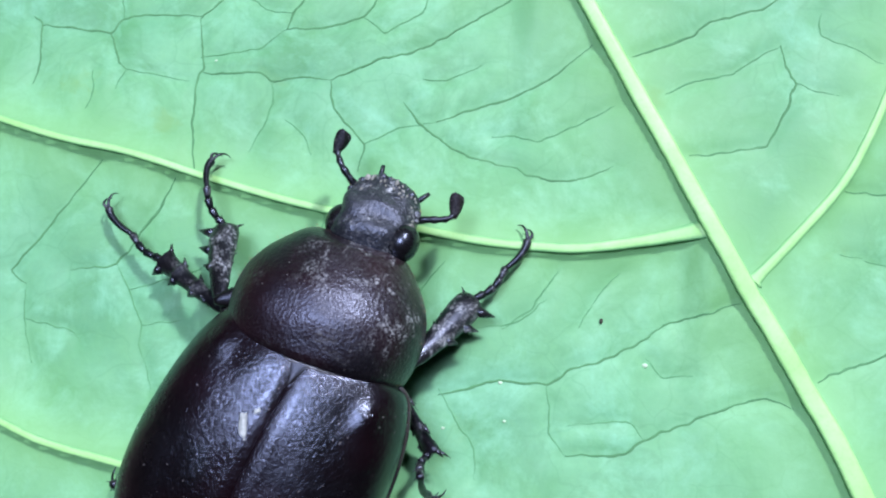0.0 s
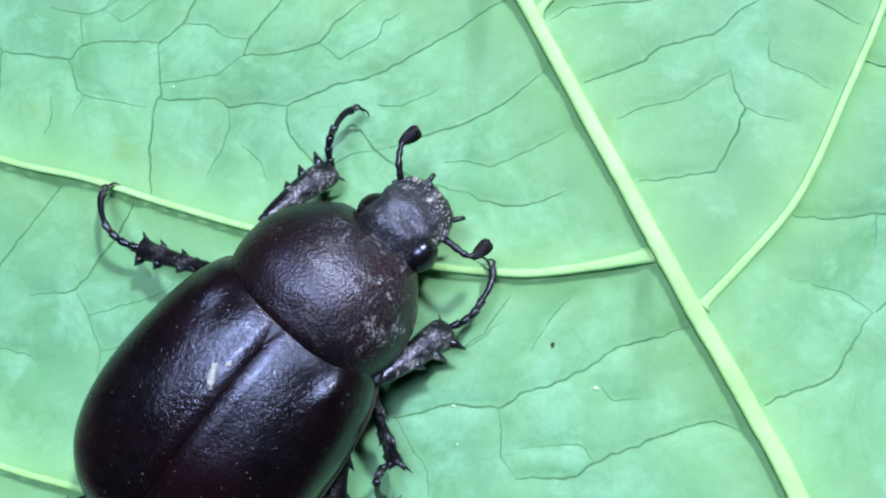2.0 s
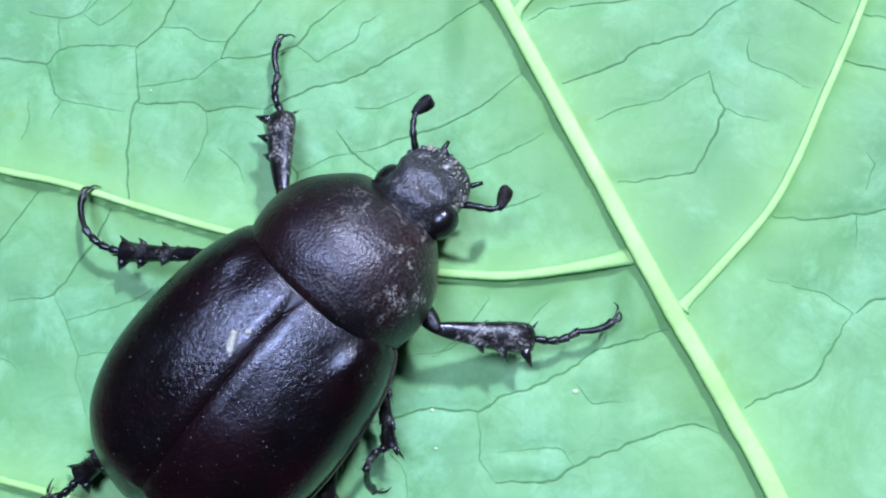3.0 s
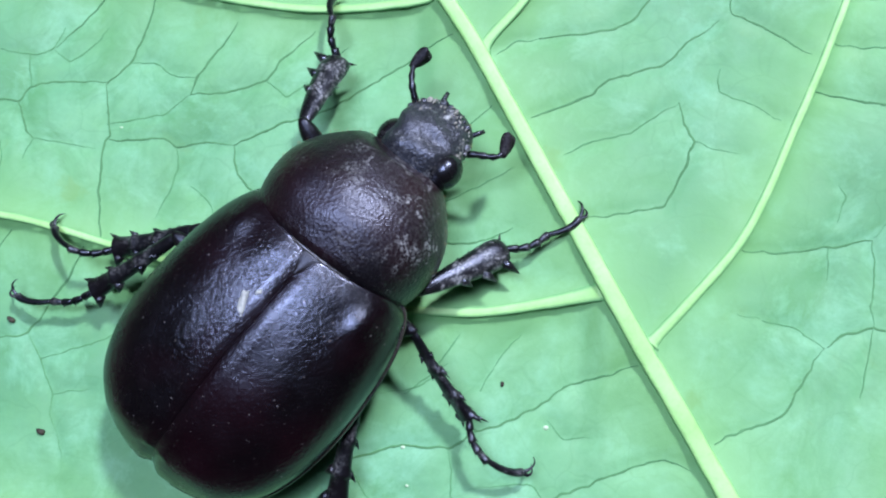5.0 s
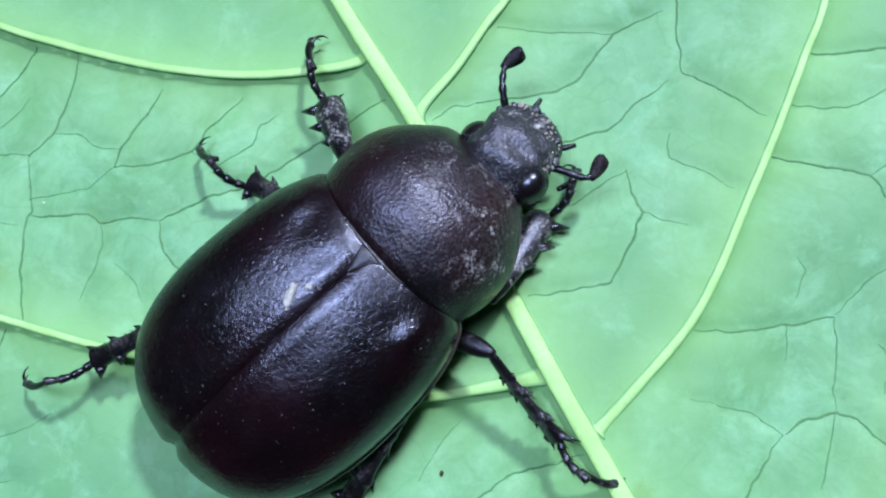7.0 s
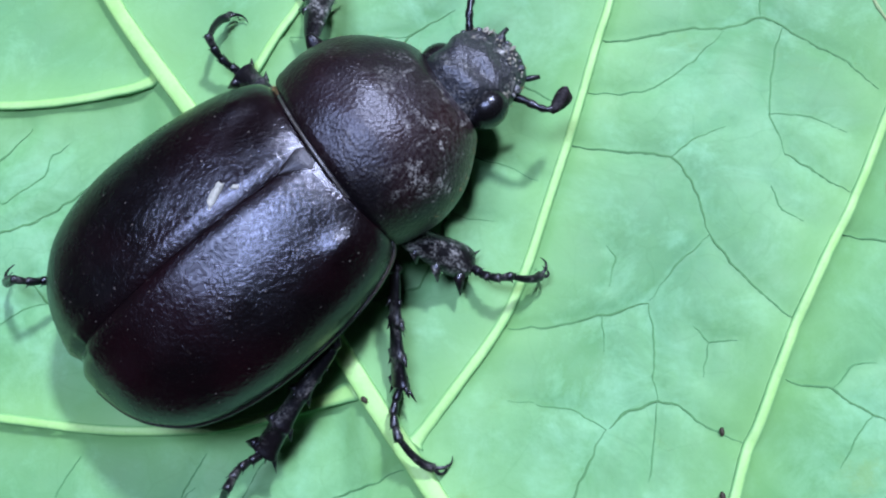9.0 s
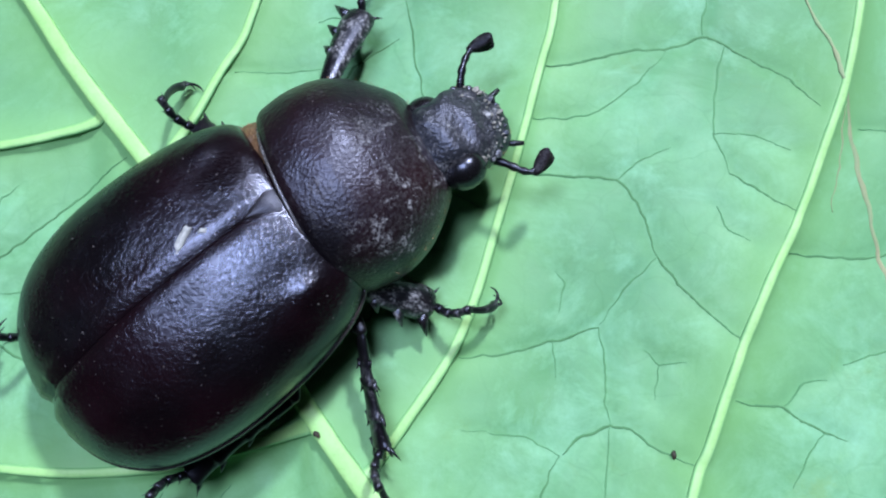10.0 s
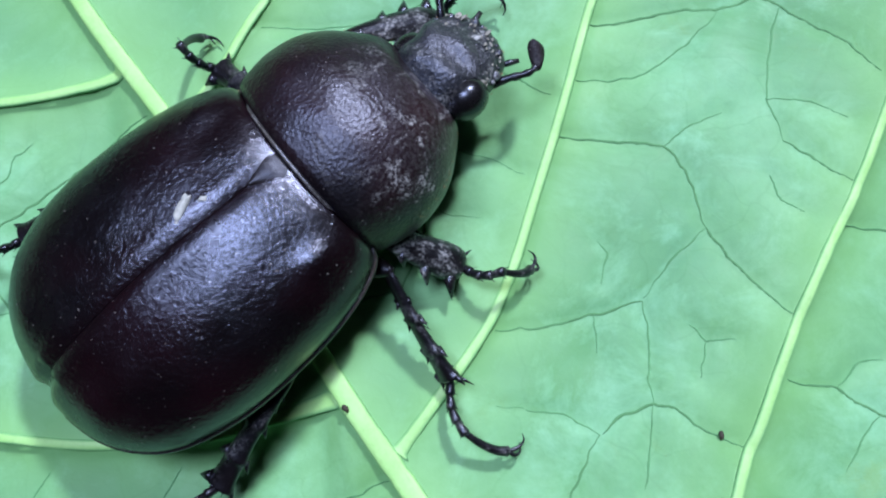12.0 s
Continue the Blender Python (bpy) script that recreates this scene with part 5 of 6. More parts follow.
    walk(BEETLE["middle", "left"]["femur"], [
        (0.0, bone(2.9, 9.2, 4.9, 1.0, 5.0, 3.2)),
        (0.5, bone(3.4, 5.8, 5.1, 1.0, 5.0, 3.2)),
        (1.0, bone(3.1, 8.3, 4.9, 1.0, 5.0, 3.2)),
        (1.5, bone(2.3, 8.4, 4.6, 1.0, 5.0, 3.2)),
        (2.0, bone(1.9, 8.8, 4.6, 1.0, 5.0, 3.2)),
        (2.5, bone(-0.2, 10.8, 4.5, 1.0, 5.0, 3.2)),
        (3.0, bone(-1.1, 10.6, 4.5, 1.0, 5.0, 3.2)),
        (3.2, bone(-1.9, 11.4, 4.5, 1.0, 5.0, 3.2)),
        (4.8, bone(-4.6, 13.0, 4.4, 1.0, 5.0, 3.2)),
        (5.0, bone(-3.0, 11.2, 4.5, 1.0, 5.0, 3.2)),
        (5.5, bone(-3.6, 11.6, 4.8, 1.0, 5.0, 3.2)),
        (5.8, bone(2.1, 11.0, 4.8, 1.0, 5.0, 3.2)),
        (6.0, bone(3.2, 7.5, 5.0, 1.0, 5.0, 3.2)),
        (6.5, bone(1.9, 9.0, 4.9, 1.0, 5.0, 3.2)),
        (6.7, bone(1.2, 7.2, 5.0, 1.0, 5.0, 3.2)),
        (8.5, bone(4.1, 3.9, 5.3, 1.0, 5.0, 3.2)),
        (9.0, bone(4.6, 4.3, 5.3, 1.0, 5.0, 3.2)),
        (9.5, bone(5.0, 4.8, 5.3, 1.0, 5.0, 3.2)),
        (10.0, bone(4.7, 4.5, 5.3, 1.0, 5.0, 3.2)),
        (10.5, bone(5.0, 4.4, 5.3, 1.0, 5.0, 3.2)),
        (11.0, bone(5.3, 4.7, 5.3, 1.0, 5.0, 3.2)),
        (11.5, bone(5.4, 4.5, 5.3, 1.0, 5.0, 3.2)),
        (12.0, bone(5.6, 4.3, 5.3, 1.0, 5.0, 3.2)),
    ])
    walk(BEETLE["middle", "left"]["tibia"], [
        (0.0, bone(2.9, 9.2, 4.9, 4.1, 17.7, 0.9)),
        (0.5, bone(3.4, 5.8, 5.1, -3.2, 11.4, 1.2)),
        (1.0, bone(3.1, 8.3, 4.9, 1.7, 16.8, 1.0)),
        (1.5, bone(2.3, 8.4, 4.6, -0.4, 16.7, 1.0)),
        (2.0, bone(1.9, 8.8, 4.6, -1.4, 16.9, 1.0)),
        (2.5, bone(-0.2, 10.8, 4.5, -5.4, 17.9, 0.9)),
        (3.0, bone(-1.1, 10.6, 4.5, -6.3, 17.7, 0.9)),
        (3.2, bone(-1.9, 11.4, 4.5, -6.8, 18.6, 0.9)),
        (4.8, bone(-4.6, 13.0, 4.4, -10.0, 19.9, 0.8)),
        (5.0, bone(-3.0, 11.2, 4.5, -9.7, 17.0, 1.0)),
        (5.5, bone(-3.6, 11.6, 4.8, -10.4, 17.0, 1.0)),
        (5.8, bone(2.1, 11.0, 4.8, 1.9, 19.6, 0.8)),
        (6.0, bone(3.2, 7.5, 5.0, -0.4, 15.4, 1.0)),
        (6.5, bone(1.9, 9.0, 4.9, -5.4, 13.7, 1.1)),
        (6.7, bone(1.2, 7.2, 5.0, -4.5, 13.8, 1.1)),
        (8.5, bone(4.1, 3.9, 5.3, 4.5, 12.6, 1.6)),
        (9.0, bone(4.6, 4.3, 5.3, 3.0, 12.9, 1.6)),
        (9.5, bone(5.0, 4.8, 5.3, 2.5, 13.2, 1.6)),
        (10.0, bone(4.7, 4.5, 5.3, 0.9, 12.5, 1.6)),
        (10.5, bone(5.0, 4.4, 5.3, 2.1, 12.7, 1.6)),
        (11.0, bone(5.3, 4.7, 5.3, 2.9, 13.1, 1.6)),
        (11.5, bone(5.4, 4.5, 5.3, 3.4, 13.0, 1.6)),
        (12.0, bone(5.6, 4.3, 5.3, 3.8, 12.9, 1.6)),
    ])
    walk(BEETLE["middle", "left"]["tarsus"], [
        (0.0, bone(4.1, 17.7, 0.9, 4.8, 21.8, 0.2)),
        (0.5, bone(-3.2, 11.4, 1.2, -3.8, 14.2, 3.7)),
        (1.0, bone(1.7, 16.8, 1.0, 1.5, 20.9, 0.7)),
        (1.5, bone(-0.4, 16.7, 1.0, -0.4, 20.7, 1.4)),
        (2.0, bone(-1.4, 16.9, 1.0, -1.7, 20.9, 1.5)),
        (2.5, bone(-5.4, 17.9, 0.9, -5.8, 21.8, 1.5)),
        (3.0, bone(-6.3, 17.7, 0.9, -6.9, 21.7, 1.1)),
        (3.2, bone(-6.8, 18.6, 0.9, -7.3, 22.2, 2.5)),
        (4.8, bone(-10.0, 19.9, 0.8, -10.8, 22.3, 3.7)),
        (5.0, bone(-9.7, 17.0, 1.0, -12.2, 19.9, 1.8)),
        (5.5, bone(-10.4, 17.0, 1.0, -13.2, 20.0, 0.3)),
        (5.8, bone(1.9, 19.6, 0.8, 2.2, 22.1, 3.7)),
        (6.0, bone(-0.4, 15.4, 1.0, -1.7, 18.5, 2.9)),
        (6.5, bone(-5.4, 13.7, 1.1, -7.1, 16.4, 3.3)),
        (6.7, bone(-4.5, 13.8, 1.1, -5.6, 16.9, 3.1)),
        (8.5, bone(4.5, 12.6, 1.6, 4.6, 15.0, 4.5)),
        (9.0, bone(3.0, 12.9, 1.6, 2.8, 16.2, 3.7)),
        (9.5, bone(2.5, 13.2, 1.6, 2.2, 16.2, 3.9)),
        (10.0, bone(0.9, 12.5, 1.6, 0.4, 14.9, 4.4)),
        (10.5, bone(2.1, 12.7, 1.6, 0.9, 14.4, 4.7)),
        (11.0, bone(2.9, 13.1, 1.6, 2.1, 14.9, 4.8)),
        (11.5, bone(3.4, 13.0, 1.6, 2.9, 14.7, 4.9)),
        (12.0, bone(3.8, 12.9, 1.6, 2.9, 14.6, 4.8)),
    ])
    walk(BEETLE["middle", "left"]["claw"], [
        (0.0, bone(4.8, 21.8, 0.2, 6.5, 25.9, -0.5)),
        (0.5, bone(-3.8, 14.2, 3.7, -1.0, 15.7, -0.1)),
        (1.0, bone(1.5, 20.9, 0.7, 4.3, 24.3, -0.5)),
        (1.5, bone(-0.4, 20.7, 1.4, 2.5, 23.8, -0.4)),
        (2.0, bone(-1.7, 20.9, 1.5, 1.1, 24.2, -0.5)),
        (2.5, bone(-5.8, 21.8, 1.5, -2.7, 24.8, -0.5)),
        (3.0, bone(-6.9, 21.7, 1.1, -4.1, 25.0, -0.5)),
        (3.2, bone(-7.3, 22.2, 2.5, -5.0, 25.1, -0.5)),
        (4.8, bone(-10.8, 22.3, 3.7, -10.5, 25.0, -0.5)),
        (5.0, bone(-12.2, 19.9, 1.8, -11.9, 24.0, -0.4)),
        (5.5, bone(-13.2, 20.0, 0.3, -15.5, 23.8, -0.4)),
        (5.8, bone(2.2, 22.1, 3.7, 2.0, 24.8, -0.5)),
        (6.0, bone(-1.7, 18.5, 2.9, -0.8, 21.9, -0.4)),
        (6.5, bone(-7.1, 16.4, 3.3, -5.2, 19.2, -0.2)),
        (6.7, bone(-5.6, 16.9, 3.1, -6.5, 20.3, -0.3)),
        (8.5, bone(4.6, 15.0, 4.5, 5.2, 17.7, 0.4)),
        (9.0, bone(2.8, 16.2, 3.7, 5.9, 18.2, 0.4)),
        (9.5, bone(2.2, 16.2, 3.9, 5.2, 18.0, 0.4)),
        (10.0, bone(0.4, 14.9, 4.4, 2.8, 16.6, 0.5)),
        (10.5, bone(0.9, 14.4, 4.7, 3.0, 16.0, 0.5)),
        (11.0, bone(2.1, 14.9, 4.8, 4.2, 16.3, 0.5)),
        (11.5, bone(2.9, 14.7, 4.9, 4.9, 16.0, 0.4)),
        (12.0, bone(2.9, 14.6, 4.8, 5.0, 15.9, 0.4)),
    ])
    walk(BEETLE["hind", "left"]["femur"], [
        (0.0, bone(-3.0, 5.8, 5.1, -4.5, 5.0, 3.2)),
        (0.5, bone(-5.6, 6.0, 5.0, -4.5, 5.0, 3.2)),
        (1.0, bone(-7.7, 3.4, 5.2, -4.5, 5.0, 3.2)),
        (1.5, bone(-8.9, 2.4, 5.2, -4.5, 5.0, 3.2)),
        (2.0, bone(-9.1, 3.3, 5.2, -4.5, 5.0, 3.2)),
        (2.5, bone(-12.4, 4.0, 5.1, -4.5, 5.0, 3.2)),
        (3.0, bone(-13.7, 4.4, 5.1, -4.5, 5.0, 3.2)),
        (4.8, bone(-5.1, 11.2, 4.8, -4.5, 5.0, 3.2)),
        (5.0, bone(-4.5, 11.9, 4.8, -4.5, 5.0, 3.2)),
        (5.5, bone(-7.4, 11.9, 4.8, -4.5, 5.0, 3.2)),
        (6.0, bone(-12.5, 11.2, 4.8, -4.5, 5.0, 3.2)),
        (6.5, bone(-13.6, 10.5, 4.8, -4.5, 5.0, 3.2)),
        (6.7, bone(-13.5, 9.6, 4.9, -4.5, 5.0, 3.2)),
        (8.5, bone(-8.4, 4.0, 5.3, -4.5, 5.0, 3.2)),
        (9.0, bone(-9.0, 4.2, 5.3, -4.5, 5.0, 3.2)),
        (9.5, bone(-10.0, 3.5, 5.3, -4.5, 5.0, 3.2)),
        (10.0, bone(-10.6, 3.0, 5.3, -4.5, 5.0, 3.2)),
        (10.5, bone(-9.9, 2.5, 5.3, -4.5, 5.0, 3.2)),
        (11.0, bone(-8.1, 4.9, 5.3, -4.5, 5.0, 3.2)),
        (11.5, bone(-4.9, 9.3, 5.2, -4.5, 5.0, 3.2)),
        (12.0, bone(-6.5, 10.0, 5.2, -4.5, 5.0, 3.2)),
    ])
    walk(BEETLE["hind", "left"]["tibia"], [
        (0.0, bone(-3.0, 5.8, 5.1, -12.7, 9.3, 1.3)),
        (0.5, bone(-5.6, 6.0, 5.0, -15.4, 9.2, 1.3)),
        (1.0, bone(-7.7, 3.4, 5.2, -17.0, 7.7, 1.4)),
        (1.5, bone(-8.9, 2.4, 5.2, -18.8, 5.4, 1.5)),
        (2.0, bone(-9.1, 3.3, 5.2, -19.3, 5.4, 1.5)),
        (2.5, bone(-12.4, 4.0, 5.1, -22.4, 6.6, 1.4)),
        (3.0, bone(-13.7, 4.4, 5.1, -23.9, 6.6, 1.4)),
        (4.8, bone(-5.1, 11.2, 4.8, -12.4, 18.5, 0.9)),
        (5.0, bone(-4.5, 11.9, 4.8, -14.0, 15.9, 1.0)),
        (5.5, bone(-7.4, 11.9, 4.8, -17.2, 15.3, 1.0)),
        (6.0, bone(-12.5, 11.2, 4.8, -21.9, 15.4, 1.0)),
        (6.5, bone(-13.6, 10.5, 4.8, -23.4, 13.8, 1.1)),
        (6.7, bone(-13.5, 9.6, 4.9, -23.3, 12.7, 1.1)),
        (8.5, bone(-8.4, 4.0, 5.3, -17.5, 9.0, 1.6)),
        (9.0, bone(-9.0, 4.2, 5.3, -18.4, 8.5, 1.6)),
        (9.5, bone(-10.0, 3.5, 5.3, -19.4, 8.0, 1.6)),
        (10.0, bone(-10.6, 3.0, 5.3, -20.0, 7.6, 1.6)),
        (10.5, bone(-9.9, 2.5, 5.3, -19.2, 7.2, 1.6)),
        (11.0, bone(-8.1, 4.9, 5.3, -17.3, 9.8, 1.6)),
        (11.5, bone(-4.9, 9.3, 5.2, -14.6, 13.1, 1.6)),
        (12.0, bone(-6.5, 10.0, 5.2, -16.6, 12.4, 1.6)),
    ])
    walk(BEETLE["hind", "left"]["tarsus"], [
        (0.0, bone(-12.7, 9.3, 1.3, -14.3, 10.6, 4.7)),
        (0.5, bone(-15.4, 9.2, 1.3, -17.0, 10.5, 4.7)),
        (1.0, bone(-17.0, 7.7, 1.4, -19.0, 9.2, 4.5)),
        (1.5, bone(-18.8, 5.4, 1.5, -20.8, 6.7, 4.7)),
        (2.0, bone(-19.3, 5.4, 1.5, -21.4, 5.9, 4.8)),
        (2.5, bone(-22.4, 6.6, 1.4, -24.3, 6.4, 4.8)),
        (3.0, bone(-23.9, 6.6, 1.4, -25.7, 6.7, 4.9)),
        (4.8, bone(-12.4, 18.5, 0.9, -15.1, 21.9, 0.8)),
        (5.0, bone(-14.0, 15.9, 1.0, -17.5, 18.6, 0.3)),
        (5.5, bone(-17.2, 15.3, 1.0, -20.7, 16.4, 2.9)),
        (6.0, bone(-21.9, 15.4, 1.0, -25.5, 16.9, 2.6)),
        (6.5, bone(-23.4, 13.8, 1.1, -27.2, 14.9, 2.6)),
        (6.7, bone(-23.3, 12.7, 1.1, -27.1, 13.7, 2.7)),
        (8.5, bone(-17.5, 9.0, 1.6, -20.4, 10.3, 4.2)),
        (9.0, bone(-18.4, 8.5, 1.6, -21.2, 9.6, 4.4)),
        (9.5, bone(-19.4, 8.0, 1.6, -21.2, 9.0, 5.0)),
        (10.0, bone(-20.0, 7.6, 1.6, -21.4, 8.4, 5.2)),
        (10.5, bone(-19.2, 7.2, 1.6, -20.9, 8.3, 5.0)),
        (11.0, bone(-17.3, 9.8, 1.6, -19.4, 10.6, 4.9)),
        (11.5, bone(-14.6, 13.1, 1.6, -16.5, 13.5, 5.1)),
        (12.0, bone(-16.6, 12.4, 1.6, -18.7, 12.4, 4.9)),
    ])
    walk(BEETLE["hind", "left"]["claw"], [
        (0.0, bone(-14.3, 10.6, 4.7, -15.5, 12.1, 0.1)),
        (0.5, bone(-17.0, 10.5, 4.7, -18.3, 12.0, 0.1)),
        (1.0, bone(-19.0, 9.2, 4.5, -21.1, 10.0, 0.2)),
        (1.5, bone(-20.8, 6.7, 4.7, -23.0, 7.5, 0.3)),
        (2.0, bone(-21.4, 5.9, 4.8, -23.6, 6.4, 0.3)),
        (2.5, bone(-24.3, 6.4, 4.8, -25.5, 7.6, 0.1)),
        (3.0, bone(-25.7, 6.7, 4.9, -26.9, 7.9, 0.2)),
        (4.8, bone(-15.1, 21.9, 0.8, -17.9, 25.4, -0.5)),
        (5.0, bone(-17.5, 18.6, 0.3, -19.6, 22.6, -0.4)),
        (5.5, bone(-20.7, 16.4, 2.9, -23.4, 18.8, -0.2)),
        (6.0, bone(-25.5, 16.9, 2.6, -28.4, 19.4, -0.2)),
        (6.5, bone(-27.2, 14.9, 2.6, -30.0, 17.5, -0.2)),
        (6.7, bone(-27.1, 13.7, 2.7, -30.1, 16.1, -0.1)),
        (8.5, bone(-20.4, 10.3, 4.2, -22.4, 12.8, 0.5)),
        (9.0, bone(-21.2, 9.6, 4.4, -23.1, 11.9, 0.5)),
        (9.5, bone(-21.2, 9.0, 5.0, -22.3, 10.8, 0.5)),
        (10.0, bone(-21.4, 8.4, 5.2, -22.5, 9.7, 0.4)),
        (10.5, bone(-20.9, 8.3, 5.0, -22.2, 9.9, 0.5)),
        (11.0, bone(-19.4, 10.6, 4.9, -21.1, 12.0, 0.5)),
        (11.5, bone(-16.5, 13.5, 5.1, -18.2, 14.3, 0.5)),
        (12.0, bone(-18.7, 12.4, 4.9, -20.8, 13.2, 0.5)),
    ])
    walk(BEETLE["middle", "right"]["femur"], [
        (0.0, bone(5.6, -5.1, 5.5, 1.0, -5.0, 3.2)),
        (0.5, bone(4.8, -6.2, 5.6, 1.0, -5.0, 3.2)),
        (1.0, bone(4.1, -6.3, 5.6, 1.0, -5.0, 3.2)),
        (1.5, bone(3.6, -7.2, 5.6, 1.0, -5.0, 3.2)),
        (2.0, bone(3.8, -6.8, 5.6, 1.0, -5.0, 3.2)),
        (2.5, bone(3.6, -6.8, 5.6, 1.0, -5.0, 3.2)),
        (3.0, bone(3.5, -7.0, 5.6, 1.0, -5.0, 3.2)),
        (4.8, bone(2.7, -8.7, 5.7, 1.0, -5.0, 3.2)),
        (5.0, bone(2.9, -9.6, 5.4, 1.0, -5.0, 3.2)),
        (5.5, bone(3.6, -8.2, 5.4, 1.0, -5.0, 3.2)),
        (6.0, bone(3.1, -9.7, 5.4, 1.0, -5.0, 3.2)),
        (6.5, bone(3.7, -8.5, 5.5, 1.0, -5.0, 3.2)),
        (6.7, bone(4.1, -11.5, 5.5, 1.0, -5.0, 3.2)),
        (8.5, bone(3.8, -9.0, 5.1, 1.0, -5.0, 3.2)),
        (9.0, bone(2.9, -9.1, 5.1, 1.0, -5.0, 3.2)),
        (9.5, bone(3.1, -9.7, 5.4, 1.0, -5.0, 3.2)),
        (10.0, bone(1.5, -10.1, 5.1, 1.0, -5.0, 3.2)),
        (10.5, bone(2.8, -10.0, 5.1, 1.0, -5.0, 3.2)),
        (11.0, bone(3.5, -8.3, 5.3, 1.0, -5.0, 3.2)),
        (11.5, bone(3.7, -8.9, 5.1, 1.0, -5.0, 3.2)),
        (12.0, bone(3.8, -9.1, 5.1, 1.0, -5.0, 3.2)),
    ])
    walk(BEETLE["middle", "right"]["tibia"], [
        (0.0, bone(5.6, -5.1, 5.5, 0.1, -12.2, 2.2)),
        (0.5, bone(4.8, -6.2, 5.6, -1.4, -12.5, 2.2)),
        (1.0, bone(4.1, -6.3, 5.6, -2.0, -12.8, 2.3)),
        (1.5, bone(3.6, -7.2, 5.6, -1.8, -14.3, 2.3)),
        (2.0, bone(3.8, -6.8, 5.6, -1.5, -14.0, 2.3)),
        (2.5, bone(3.6, -6.8, 5.6, -2.7, -13.0, 2.3)),
        (3.0, bone(3.5, -7.0, 5.6, -3.2, -13.0, 2.3)),
        (4.8, bone(2.7, -8.7, 5.7, -4.7, -13.6, 2.3)),
        (5.0, bone(2.9, -9.6, 5.4, 0.2, -18.2, 2.5)),
        (5.5, bone(3.6, -8.2, 5.4, -2.2, -15.1, 2.4)),
        (6.0, bone(3.1, -9.7, 5.4, 2.9, -18.8, 2.5)),
        (6.5, bone(3.7, -8.5, 5.5, -0.3, -16.6, 2.4)),
        (6.7, bone(4.1, -11.5, 5.5, 3.9, -20.5, 2.6)),
        (8.5, bone(3.8, -9.0, 5.1, -2.1, -15.7, 1.8)),
        (9.0, bone(2.9, -9.1, 5.1, -2.6, -16.1, 1.8)),
        (9.5, bone(3.1, -9.7, 5.4, -0.4, -17.7, 1.9)),
        (10.0, bone(1.5, -10.1, 5.1, -3.0, -17.8, 1.9)),
        (10.5, bone(2.8, -10.0, 5.1, 1.0, -18.8, 1.9)),
        (11.0, bone(3.5, -8.3, 5.3, 1.7, -17.0, 1.8)),
        (11.5, bone(3.7, -8.9, 5.1, 1.9, -17.7, 1.9)),
        (12.0, bone(3.8, -9.1, 5.1, 2.1, -17.9, 1.9)),
    ])
    walk(BEETLE["middle", "right"]["tarsus"], [
        (0.0, bone(0.1, -12.2, 2.2, -1.7, -12.4, 5.5)),
        (0.5, bone(-1.4, -12.5, 2.2, -3.4, -12.6, 5.5)),
        (1.0, bone(-2.0, -12.8, 2.3, -3.4, -13.7, 5.6)),
        (1.5, bone(-1.8, -14.3, 2.3, -3.7, -14.8, 5.5)),
        (2.0, bone(-1.5, -14.0, 2.3, -3.1, -13.9, 5.7)),
        (2.5, bone(-2.7, -13.0, 2.3, -4.6, -13.2, 5.5)),
        (3.0, bone(-3.2, -13.0, 2.3, -5.3, -12.9, 5.4)),
        (4.8, bone(-4.7, -13.6, 2.3, -6.7, -15.2, 5.1)),
        (5.0, bone(0.2, -18.2, 2.5, -1.4, -21.6, 3.7)),
        (5.5, bone(-2.2, -15.1, 2.4, -4.2, -18.3, 3.7)),
        (6.0, bone(2.9, -18.8, 2.5, 2.2, -22.8, 2.7)),
        (6.5, bone(-0.3, -16.6, 2.4, -1.1, -18.2, 5.7)),
        (6.7, bone(3.9, -20.5, 2.6, 3.6, -23.6, 4.9)),
        (8.5, bone(-2.1, -15.7, 1.8, -4.2, -19.2, 1.3)),
        (9.0, bone(-2.6, -16.1, 1.8, -5.0, -19.2, 2.6)),
        (9.5, bone(-0.4, -17.7, 1.9, -1.4, -21.8, 1.4)),
        (10.0, bone(-3.0, -17.8, 1.9, -4.5, -20.0, 4.6)),
        (10.5, bone(1.0, -18.8, 1.9, -0.1, -22.4, 3.1)),
        (11.0, bone(1.7, -17.0, 1.8, 0.4, -20.7, 2.7)),
        (11.5, bone(1.9, -17.7, 1.9, 0.6, -21.3, 2.9)),
        (12.0, bone(2.1, -17.9, 1.9, 0.5, -21.5, 2.7)),
    ])
